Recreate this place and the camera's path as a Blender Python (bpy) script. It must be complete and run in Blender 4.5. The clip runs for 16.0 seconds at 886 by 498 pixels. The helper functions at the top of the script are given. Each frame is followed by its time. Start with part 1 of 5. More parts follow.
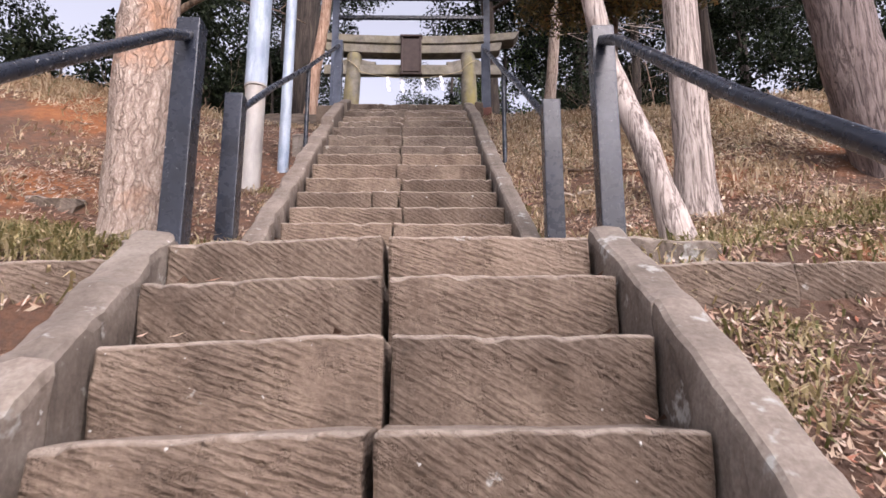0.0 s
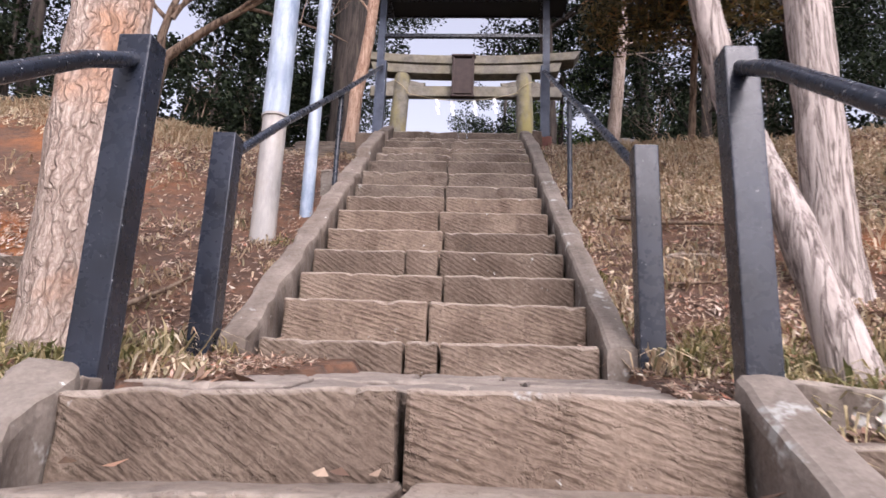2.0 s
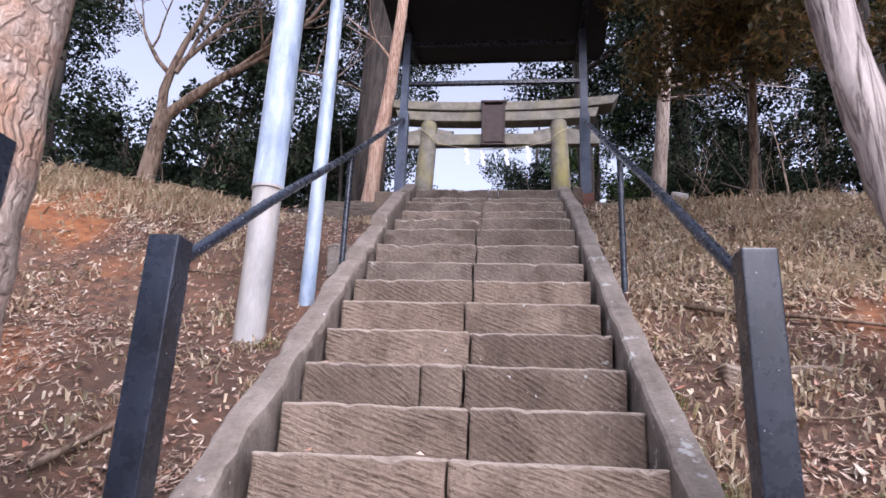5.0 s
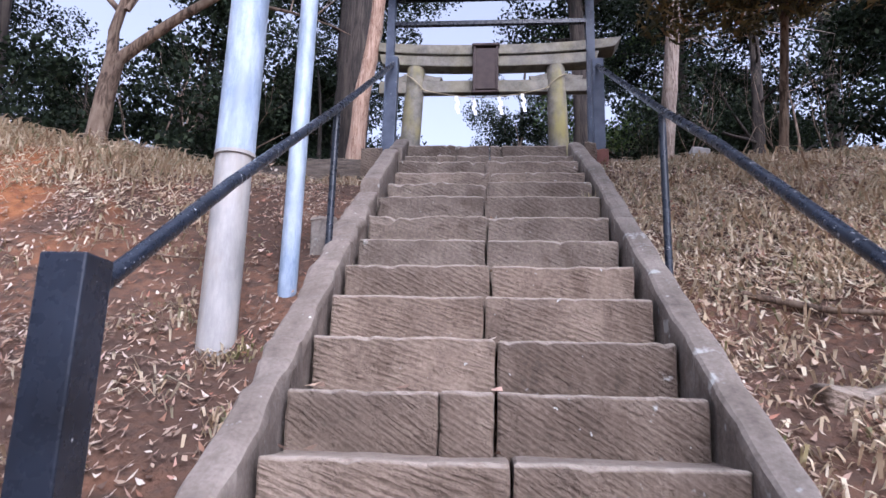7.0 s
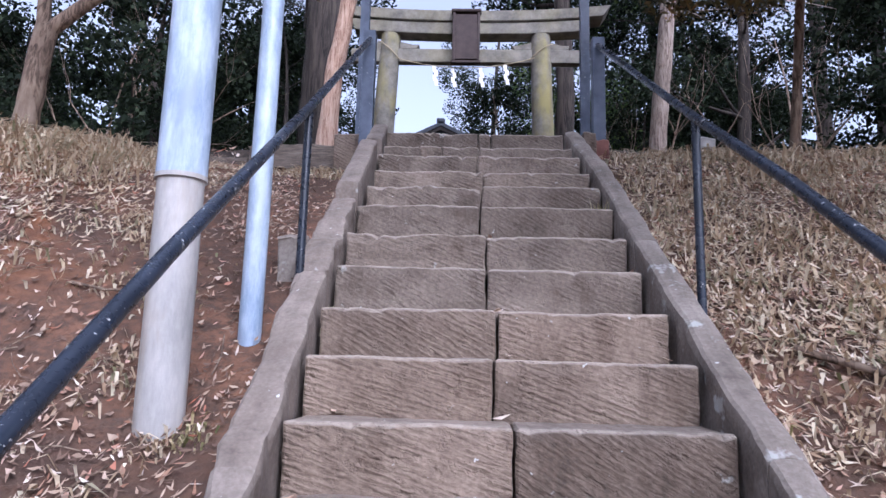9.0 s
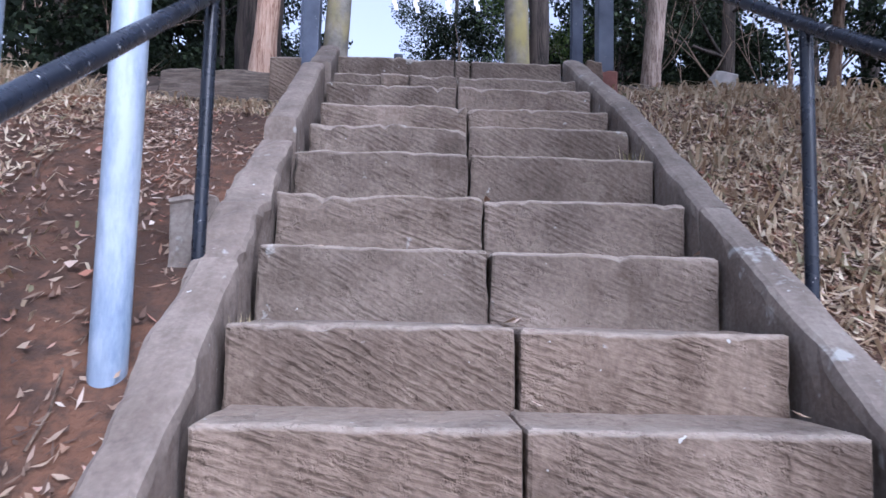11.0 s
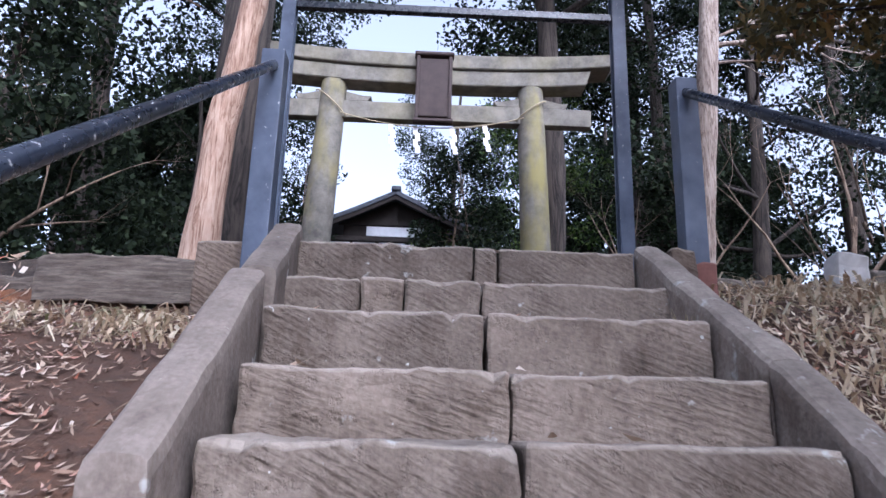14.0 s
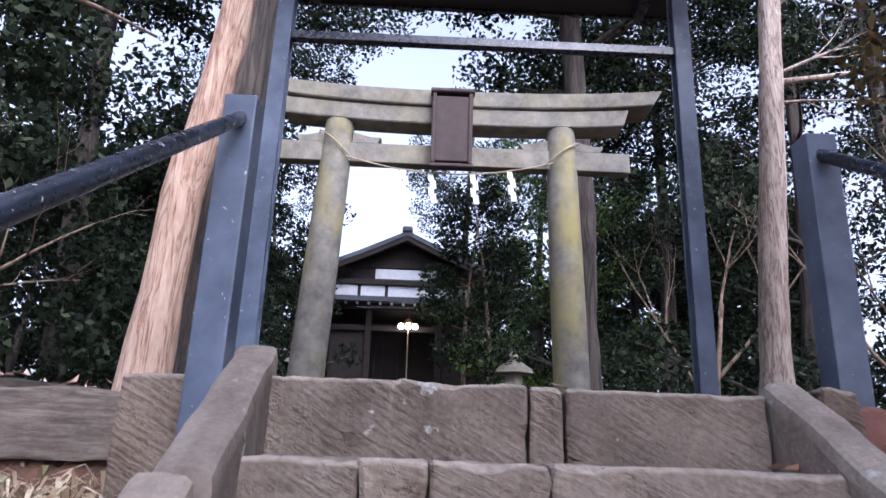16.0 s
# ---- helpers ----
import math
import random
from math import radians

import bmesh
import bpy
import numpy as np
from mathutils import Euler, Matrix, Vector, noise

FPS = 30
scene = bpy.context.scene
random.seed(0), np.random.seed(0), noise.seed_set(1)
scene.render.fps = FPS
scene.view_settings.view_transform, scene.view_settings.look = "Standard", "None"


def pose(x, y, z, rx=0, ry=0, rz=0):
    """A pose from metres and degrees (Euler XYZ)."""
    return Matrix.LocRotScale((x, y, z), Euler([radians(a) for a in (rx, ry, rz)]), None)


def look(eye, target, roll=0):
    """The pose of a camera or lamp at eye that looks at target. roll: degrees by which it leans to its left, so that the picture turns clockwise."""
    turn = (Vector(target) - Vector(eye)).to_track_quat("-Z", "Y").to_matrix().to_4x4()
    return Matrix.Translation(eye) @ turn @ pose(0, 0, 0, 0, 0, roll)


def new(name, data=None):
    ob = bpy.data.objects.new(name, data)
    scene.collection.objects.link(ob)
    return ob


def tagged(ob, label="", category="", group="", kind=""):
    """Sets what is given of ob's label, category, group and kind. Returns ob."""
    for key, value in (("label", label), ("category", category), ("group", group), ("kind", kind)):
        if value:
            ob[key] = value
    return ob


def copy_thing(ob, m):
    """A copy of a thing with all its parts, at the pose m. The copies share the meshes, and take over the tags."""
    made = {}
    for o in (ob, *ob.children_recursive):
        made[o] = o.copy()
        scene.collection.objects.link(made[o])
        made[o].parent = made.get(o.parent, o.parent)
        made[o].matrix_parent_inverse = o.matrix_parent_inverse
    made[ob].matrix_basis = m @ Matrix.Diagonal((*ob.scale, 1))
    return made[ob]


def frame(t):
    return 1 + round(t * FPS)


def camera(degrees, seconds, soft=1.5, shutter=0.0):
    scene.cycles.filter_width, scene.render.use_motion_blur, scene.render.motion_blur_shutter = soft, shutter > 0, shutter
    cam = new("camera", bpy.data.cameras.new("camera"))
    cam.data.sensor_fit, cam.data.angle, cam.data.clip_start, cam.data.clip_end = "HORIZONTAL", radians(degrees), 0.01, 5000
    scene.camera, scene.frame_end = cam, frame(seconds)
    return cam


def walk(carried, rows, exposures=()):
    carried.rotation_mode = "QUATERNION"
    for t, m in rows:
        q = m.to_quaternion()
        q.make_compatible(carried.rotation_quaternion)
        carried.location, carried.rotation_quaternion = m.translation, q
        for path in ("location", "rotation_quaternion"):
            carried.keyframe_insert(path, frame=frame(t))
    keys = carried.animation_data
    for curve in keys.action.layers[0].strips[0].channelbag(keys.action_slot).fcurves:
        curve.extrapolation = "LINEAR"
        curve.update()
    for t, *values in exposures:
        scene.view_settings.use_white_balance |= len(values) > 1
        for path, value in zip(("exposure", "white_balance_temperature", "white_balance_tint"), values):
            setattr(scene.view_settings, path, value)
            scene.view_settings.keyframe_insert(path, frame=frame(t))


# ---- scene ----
cam = camera(65.4, 16.0, shutter=0.3)
PATH = [
    (0, (0.483, -0.067, 1.866), (0.497, 1.882, 2.316), 0.0),
    (0.5, (0.507, 0.192, 1.977), (0.522, 2.136, 2.444), 0.5),
    (1, (0.498, 0.422, 2.116), (0.396, 2.371, 2.552), 1.4),
    (1.5, (0.462, 0.656, 2.307), (0.398, 2.606, 2.745), 1.5),
    (2, (0.477, 0.899, 2.452), (0.347, 2.832, 2.947), 2.3),
    (2.5, (0.444, 1.102, 2.553), (0.228, 3.026, 3.054), 3.2),
    (3, (0.39, 1.245, 2.73), (0.237, 3.177, 3.223), 2.8),
    (3.5, (0.386, 1.293, 2.837), (0.256, 3.203, 3.417), 2.9),
    (4, (0.396, 1.375, 2.832), (0.251, 3.258, 3.492), 2.6),
    (4.5, (0.44, 1.568, 2.933), (0.249, 3.455, 3.566), 2.9),
    (5, (0.448, 1.711, 3.023), (0.221, 3.605, 3.625), 2.5),
    (5.2, (0.415, 1.827, 3.033), (0.205, 3.729, 3.614), 2.1),
    (7.3, (0.121, 2.494, 3.555), (-0.026, 4.444, 3.977), 1.4),
    (7.5, (0.063, 2.551, 3.645), (-0.023, 4.508, 4.049), 1.3),
    (8, (0.017, 2.679, 3.731), (-0.025, 4.636, 4.14), 1.6),
    (8.5, (0.017, 2.864, 3.842), (-0.016, 4.829, 4.212), 1.8),
    (9, (0.008, 2.955, 3.916), (-0.065, 4.925, 4.257), 1.5),
    (9.5, (-0.059, 3.169, 3.952), (-0.108, 5.136, 4.312), 1.3),
    (9.7, (-0.097, 3.278, 4.022), (-0.106, 5.249, 4.357), 1.2),
    (11.8, (-0.151, 4.614, 4.344), (-0.061, 6.606, 4.493), 1.2),
    (12, (-0.162, 4.72, 4.418), (-0.06, 6.712, 4.563), 1.2),
    (12.5, (-0.142, 4.982, 4.606), (-0.032, 6.957, 4.906), 1.7),
    (12.6, (-0.136, 5.012, 4.65), (-0.039, 6.981, 4.992), 1.8),
    (13, (-0.161, 5.216, 4.759), (-0.078, 7.165, 5.2), 1.6),
    (13.5, (-0.189, 5.465, 4.945), (-0.122, 7.404, 5.428), 1.3),
    (14, (-0.165, 5.685, 5.119), (-0.104, 7.617, 5.634), 1.6),
    (14.5, (-0.189, 5.905, 5.236), (-0.16, 7.834, 5.763), 1.7),
    (15, (-0.205, 6.104, 5.426), (-0.163, 8.04, 5.925), 2.2),
    (15.5, (-0.186, 6.337, 5.607), (-0.144, 8.267, 6.131), 2.7),
    (16, (-0.241, 6.576, 5.706), (-0.212, 8.485, 6.303), 2.1),
]
EXPOSURES = [(0, 1.13, 6300, 24), (5, 1.2, 5600, 24), (9, 1.15, 5150, 22), (11.8, 1.2, 5000, 21), (14, 1.48, 5150, 20), (16, 1.6, 5300, 22)]
walk(cam, [(t, look(eye, target, roll)) for t, eye, target, roll in PATH], EXPOSURES)

# ---- world, sun ----
world = bpy.data.worlds.new("sky")
scene.world = world
world.use_nodes = True
wn = world.node_tree.nodes
sky = wn.new("ShaderNodeTexSky")
sky.sky_type = "NISHITA"
sky.sun_disc = False
SUN_EL, SUN_AZ = radians(40), radians(158)
sky.sun_elevation, sky.sun_rotation = SUN_EL, SUN_AZ
sky.air_density, sky.dust_density, sky.ozone_density = 1.0, 6.0, 1.0
haze = wn.new("ShaderNodeHueSaturation")
haze.inputs["Saturation"].default_value = 0.3
world.node_tree.links.new(sky.outputs[0], haze.inputs["Color"])
world.node_tree.links.new(haze.outputs[0], wn["Background"].inputs[0])
wn["Background"].inputs[1].default_value = 0.15
sun_data = bpy.data.lights.new("sun", "SUN")
sun_data.energy, sun_data.angle, sun_data.color = 0.22, radians(12), (1.0, 0.86, 0.7)
sun = new("sun", sun_data)
sun.matrix_world = look((0, 0, 30), (0 - math.sin(SUN_AZ) * math.cos(SUN_EL), 0 - math.cos(SUN_AZ) * math.cos(SUN_EL), 30 - math.sin(SUN_EL)))


# ---- materials ----
def lin(h):
    """Linear colour from three 0-255 values."""
    return tuple(((c / 255) / 12.92 if c / 255 <= 0.04045 else ((c / 255 + 0.055) / 1.055) ** 2.4) for c in h) + (1.0,)


class Mat:
    """A small builder for node materials in object or world space."""

    def __init__(self, name, rough=0.8, metal=0.0):
        self.m = bpy.data.materials.new(name)
        self.m.use_nodes = True
        self.t = self.m.node_tree
        self.b = self.t.nodes["Principled BSDF"]
        self.b.inputs["Roughness"].default_value = rough
        self.b.inputs["Metallic"].default_value = metal
        self.co = self.t.nodes.new("ShaderNodeTexCoord").outputs["Object"]
        self.geo = self.t.nodes.new("ShaderNodeNewGeometry")
        self.bumped = None

    def put(self, a, b):
        self.t.links.new(a, b)

    def pos(self):
        return self.geo.outputs["Position"]

    def stretch(self, vec, scale=(1, 1, 1), rot=(0, 0, 0)):
        n = self.t.nodes.new("ShaderNodeMapping")
        n.inputs["Scale"].default_value = scale
        n.inputs["Rotation"].default_value = [radians(a) for a in rot]
        self.put(vec, n.inputs["Vector"])
        return n.outputs[0]

    def noise(self, vec, scale, detail=4, rough=0.6, distortion=0.0):
        n = self.t.nodes.new("ShaderNodeTexNoise")
        n.inputs["Scale"].default_value = scale
        n.inputs["Detail"].default_value = detail
        n.inputs["Roughness"].default_value = rough
        n.inputs["Distortion"].default_value = distortion
        self.put(vec, n.inputs["Vector"])
        return n.outputs[0]

    def voronoi(self, vec, scale, feature="F1"):
        n = self.t.nodes.new("ShaderNodeTexVoronoi")
        n.feature = feature
        n.inputs["Scale"].default_value = scale
        self.put(vec, n.inputs["Vector"])
        return n.outputs["Distance"]

    def wave(self, vec, scale, distortion=2.0, detail=3, dscale=1.5):
        n = self.t.nodes.new("ShaderNodeTexWave")
        n.inputs["Scale"].default_value = scale
        n.inputs["Distortion"].default_value = distortion
        n.inputs["Detail"].default_value = detail
        n.inputs["Detail Scale"].default_value = dscale
        self.put(vec, n.inputs["Vector"])
        return n.outputs["Fac"]

    def ramp(self, fac, *stops):
        n = self.t.nodes.new("ShaderNodeValToRGB")
        el = n.color_ramp.elements
        while len(el) < len(stops):
            el.new(0.5)
        for e, (p, c) in zip(el, stops):
            e.position = p
            e.color = c if len(c) == 4 else (*c, 1)
        self.put(fac, n.inputs[0])
        return n.outputs[0]

    def mix(self, fac, a, b, kind="MIX"):
        n = self.t.nodes.new("ShaderNodeMix")
        n.data_type = "RGBA"
        n.blend_type = kind
        for v, i in ((fac, 0), (a, 6), (b, 7)):
            if isinstance(v, (int, float, tuple)):
                n.inputs[i].default_value = v
            else:
                self.put(v, n.inputs[i])
        return n.outputs[2]

    def math(self, op, a, b):
        n = self.t.nodes.new("ShaderNodeMath")
        n.operation = op
        for v, i in ((a, 0), (b, 1)):
            if isinstance(v, (int, float)):
                n.inputs[i].default_value = v
            else:
                self.put(v, n.inputs[i])
        return n.outputs[0]

    def rand(self):
        return self.t.nodes.new("ShaderNodeObjectInfo").outputs["Random"]

    def island(self):
        return self.geo.outputs["Random Per Island"]

    def shift(self, vec, amount):
        """The vector moved by a chance amount for each object."""
        n = self.t.nodes.new("ShaderNodeVectorMath")
        n.operation = "ADD"
        self.put(vec, n.inputs[0])
        self.put(self.math("MULTIPLY", self.rand(), amount), n.inputs[1])
        return n.outputs[0]

    def swing(self, vec, angle):
        """The vector turned about the y axis by an angle in radians."""
        n = self.t.nodes.new("ShaderNodeVectorRotate")
        n.inputs["Axis"].default_value = (0, 1, 0)
        self.put(vec, n.inputs["Vector"])
        self.put(angle, n.inputs["Angle"])
        return n.outputs[0]

    def attribute(self, name):
        n = self.t.nodes.new("ShaderNodeAttribute")
        n.attribute_name = name
        return n.outputs["Fac"]

    def colour(self, c):
        if isinstance(c, tuple):
            self.b.inputs["Base Color"].default_value = c
        else:
            self.put(c, self.b.inputs["Base Color"])
        return self

    def rough(self, c):
        self.put(c, self.b.inputs["Roughness"])
        return self

    def bump(self, h, strength=0.5, dist=0.01):
        n = self.t.nodes.new("ShaderNodeBump")
        n.inputs["Strength"].default_value = strength
        n.inputs["Distance"].default_value = dist
        self.put(h, n.inputs["Height"])
        if self.bumped:
            self.put(self.bumped, n.inputs["Normal"])
        self.bumped = n.outputs[0]
        self.put(self.bumped, self.b.inputs["Normal"])
        return self


def black():
    return (0, 0, 0, 1)


def white():
    return (1, 1, 1, 1)


def stone_material(name, dark, mid, light, chisel=0.6, lichen=0.69, rubbed=0.34):
    """Weathered tuff: tooled in slanting strokes, pale where the arrises are rubbed."""
    m = Mat(name, 0.92)
    p = m.shift(m.pos(), 9.0)
    large = m.noise(p, 2.6, 5)
    fine = m.noise(p, 60, 4)
    base = m.ramp(m.math("ADD", m.math("MULTIPLY", large, 0.65), m.math("MULTIPLY", fine, 0.35)), (0.3, dark), (0.5, mid), (0.72, light))
    tone = m.ramp(m.rand(), (0, (0.76, 0.73, 0.70, 1)), (0.5, (0.97, 0.95, 0.93, 1)), (1, (1.12, 1.08, 1.04, 1)))
    base = m.mix(1.0, base, tone, "MULTIPLY")
    if chisel:
        lean = m.math("ADD", m.math("MULTIPLY", m.rand(), 0.34), 0.98)
        turned = m.swing(m.stretch(p, (1, 0.4, 1)), lean)
        streaks = m.noise(m.stretch(turned, (1, 1, 0.16)), 58, 3, 0.55, 0.7)
        rows = m.wave(m.stretch(turned, (1, 1, 0.4)), 12.5, 5.0, 4, 3.4)
        cut = m.math("ADD", m.math("MULTIPLY", streaks, 1.5), m.math("MULTIPLY", rows, 0.4))
        keep = m.ramp(m.noise(m.stretch(p, (1, 0.3, 1)), 5, 3), (rubbed, (0.15, 0.15, 0.15, 1)), (rubbed + 0.22, white()))
        # tool marks darkened in the colour, standing in for shade in their grooves
        groove_shade = m.ramp(cut, (0.55, (0.6, 0.56, 0.52, 1)), (0.9, white()))
        base = m.mix(m.math("MULTIPLY", keep, 0.5), base, groove_shade, "MULTIPLY")
    # dark damp stains and crusts
    stain = m.ramp(m.noise(m.stretch(p, (1, 1, 0.45)), 4.5, 5, 0.7), (0.30, (0.5, 0.46, 0.42, 1)), (0.5, white()))
    base = m.mix(0.8, base, stain, "MULTIPLY")
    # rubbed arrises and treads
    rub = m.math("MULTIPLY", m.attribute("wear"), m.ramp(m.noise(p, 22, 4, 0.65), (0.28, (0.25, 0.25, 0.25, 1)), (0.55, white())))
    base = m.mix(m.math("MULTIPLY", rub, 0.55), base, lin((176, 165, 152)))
    # pale lichen in small blotches
    lich = m.ramp(m.noise(p, 9 if chisel else 7, 4, 0.62), (lichen, black()), (lichen + 0.06, white()))
    spots = m.ramp(m.noise(p, 26, 3, 0.5), (0.74, black()), (0.77, white()))
    base = m.mix(spots, base, lin((196, 196, 190)))
    base = m.mix(m.math("MULTIPLY", lich, 0.8), base, lin((176, 176, 170)))
    m.colour(base)
    m.bump(fine, 0.35, 0.006)
    m.bump(m.noise(p, 17, 4), 0.5, 0.012)
    if chisel:
        m.bump(m.math("MULTIPLY", cut, keep), chisel, 0.018)
        m.bump(m.noise(m.stretch(p, (1, 1, 1.4)), 30, 3, 0.55), 0.45, 0.012)
        # pits and spalls
        m.bump(m.ramp(m.noise(p, 13, 4, 0.7), (0.36, black()), (0.44, white())), 0.5, 0.012)
    return m.m


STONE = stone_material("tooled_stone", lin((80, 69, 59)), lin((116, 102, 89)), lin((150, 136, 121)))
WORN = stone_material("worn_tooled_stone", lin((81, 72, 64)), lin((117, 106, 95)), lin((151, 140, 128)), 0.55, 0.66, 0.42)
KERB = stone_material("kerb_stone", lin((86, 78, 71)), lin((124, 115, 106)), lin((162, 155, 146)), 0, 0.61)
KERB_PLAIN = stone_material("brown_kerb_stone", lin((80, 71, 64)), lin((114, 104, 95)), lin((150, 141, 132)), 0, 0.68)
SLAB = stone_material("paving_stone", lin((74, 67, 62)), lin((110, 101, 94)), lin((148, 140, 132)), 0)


def ground_material():
    m = Mat("earth", 0.97)
    p = m.pos()
    c = m.ramp(m.noise(p, 1.1, 6, 0.65), (0.33, lin((76, 56, 45))), (0.5, lin((104, 77, 60))), (0.66, lin((128, 92, 69))))
    c = m.mix(m.ramp(m.noise(p, 14, 5), (0.42, black()), (0.62, white())), c, lin((86, 67, 55)))
    # orange subsoil laid bare away from the steps
    xyz = m.t.nodes.new("ShaderNodeSeparateXYZ")
    m.put(p, xyz.inputs[0])
    aside = m.math("ABSOLUTE", m.math("SUBTRACT", m.math("ADD", xyz.outputs["X"], m.math("MULTIPLY", m.noise(p, 2.2, 4), 0.9)), 0.6), 0.0)
    bare = m.math("MULTIPLY", m.ramp(m.math("MULTIPLY", aside, 0.25), (0.46, black()), (0.62, white())), m.ramp(m.noise(p, 0.8, 4), (0.47, black()), (0.60, white())))
    c = m.mix(bare, c, m.ramp(m.noise(p, 9, 5), (0.35, lin((128, 80, 50))), (0.65, lin((164, 108, 66)))))
    # dark humus on the wooded terrace
    far = m.math("GREATER_THAN", m.math("ADD", xyz.outputs["Y"], m.math("MULTIPLY", m.noise(p, 3, 4), 0.4)), 9.3)
    c = m.mix(far, c, m.ramp(m.noise(p, 8, 5), (0.35, lin((44, 36, 30))), (0.65, lin((80, 68, 58)))))
    m.colour(c)
    m.bump(m.noise(p, 30, 6, 0.7), 0.8, 0.03)
    m.bump(m.noise(p, 5, 4), 0.6, 0.06)
    return m.m


EARTH = ground_material()


def bark_material(name, dark, mid, light, vert=0.16, scale=26.0, depth=0.02):
    m = Mat(name, 0.95)
    v = m.stretch(m.pos(), (1, 1, vert))
    n = m.noise(v, scale * 0.6, 7, 0.68, 0.4)
    fis = m.noise(m.stretch(m.pos(), (1, 1, vert * 0.6)), scale * 0.34, 5, 0.6, 0.8)
    gap = m.math("ABSOLUTE", m.math("SUBTRACT", fis, 0.5), 0.0)
    f = m.math("ADD", m.math("MULTIPLY", n, 0.8), m.math("MULTIPLY", m.ramp(gap, (0.0, black()), (0.07, white())), 0.26))
    c = m.ramp(f, (0.36, dark), (0.55, mid), (0.8, light))
    c = m.mix(0.5, c, m.ramp(m.noise(m.pos(), 2.5, 4), (0.35, (0.7, 0.66, 0.64, 1)), (0.65, (1.15, 1.1, 1.05, 1))), "MULTIPLY")
    m.colour(c)
    m.bump(f, 1.0, depth)
    return m.m


def plated_bark(name, dark, mid, light, warm):
    """Flaky bark in long plates parted by deep cracks."""
    m = Mat(name, 0.95)
    p = m.pos()
    warped = m.t.nodes.new("ShaderNodeVectorMath")
    warped.operation = "MULTIPLY_ADD"
    n = m.t.nodes.new("ShaderNodeTexNoise")
    n.inputs["Scale"].default_value = 11
    m.put(p, n.inputs["Vector"])
    m.put(n.outputs["Color"], warped.inputs[0])
    warped.inputs[1].default_value = (0.09, 0.09, 0.3)
    m.put(p, warped.inputs[2])
    v = m.stretch(warped.outputs[0], (1, 1, 0.17))
    crack = m.ramp(m.voronoi(v, 24, "DISTANCE_TO_EDGE"), (0.0, (0.5, 0.5, 0.5, 1)), (0.14, white()))
    small = m.ramp(m.voronoi(m.stretch(warped.outputs[0], (1, 1, 0.3)), 60, "DISTANCE_TO_EDGE"), (0.0, (0.6, 0.6, 0.6, 1)), (0.2, white()))
    grain = m.noise(m.stretch(p, (1, 1, 0.3)), 70, 5, 0.7)
    c = m.ramp(grain, (0.3, mid), (0.65, light))
    c = m.mix(m.ramp(m.noise(p, 3.2, 4), (0.5, black()), (0.68, white())), c, warm)
    c = m.mix(m.math("MULTIPLY", crack, small), dark, c)
    m.colour(c)
    m.bump(m.math("ADD", m.math("MULTIPLY", crack, 0.7), m.math("ADD", m.math("MULTIPLY", small, 0.25), m.math("MULTIPLY", grain, 0.3))), 1.0, 0.018)
    return m.m


BARK_PINE = plated_bark("flaky_pine_bark", lin((104, 84, 72)), lin((146, 125, 111)), lin((204, 189, 175)), lin((186, 146, 118)))
BARK_GREY = bark_material("fissured_grey_bark", lin((98, 89, 84)), lin((162, 152, 146)), lin((206, 198, 191)), 0.14, 60, 0.012)
BARK_RED = bark_material("peeling_red_bark", lin((134, 104, 86)), lin((180, 149, 128)), lin((208, 186, 166)), 0.14, 75, 0.006)
BARK_PALE = bark_material("pale_smooth_bark", lin((110, 96, 86)), lin((164, 148, 135)), lin((202, 189, 176)), 0.14, 80, 0.008)
BARK_DARK = bark_material("dark_bark", lin((30, 26, 23)), lin((56, 49, 44)), lin((80, 72, 64)), 0.14, 22)
# the grey bark again, with shade put into the colour for one trunk
BARK_SHADE = bark_material("shaded_grey_bark", lin((74, 66, 64)), lin((116, 105, 102)), lin((152, 142, 138)), 0.14, 60, 0.012)
TWIG = bark_material("twig_bark", lin((70, 58, 48)), lin((118, 100, 84)), lin((150, 134, 116)), 0.3, 30, 0.004)


def painted_steel(name, bare):
    """Dark paint on steel, chipped to bare metal past a noise level."""
    m = Mat(name, 0.42)
    p = m.pos()
    c = m.ramp(m.noise(p, 3, 4), (0.35, lin((28, 32, 40))), (0.65, lin((44, 50, 62))))
    chips = m.ramp(m.noise(p, 55, 3, 0.6), (bare, black()), (bare + 0.02, white()))
    c = m.mix(chips, c, lin((176, 176, 174)))
    m.colour(c)
    m.rough(m.ramp(m.noise(p, 20, 4), (0.3, (0.2, 0.2, 0.2, 1)), (0.7, (0.36, 0.36, 0.36, 1))))
    m.bump(m.noise(m.stretch(p, (1, 1, 0.2)), 40, 4), 0.25, 0.003)
    return m.m


STEEL = painted_steel("dark_grey_painted_steel", 0.71)
RAIL_STEEL = painted_steel("chipped_dark_painted_steel", 0.66)


# painted steel with the sky's bluish reflection mixed into its colour
def skylit_steel():
    m = Mat("skylit_blue_grey_steel", 0.45)
    p = m.pos()
    c = m.ramp(m.noise(p, 4, 5), (0.35, lin((58, 68, 85))), (0.65, lin((88, 98, 116))))
    c = m.mix(m.ramp(m.noise(p, 45, 3), (0.68, black()), (0.73, white())), c, lin((176, 178, 182)))
    m.colour(c)
    m.bump(m.noise(m.stretch(p, (1, 1, 0.2)), 30, 4), 0.2, 0.003)
    return m.m


SKYLIT_STEEL = skylit_steel()


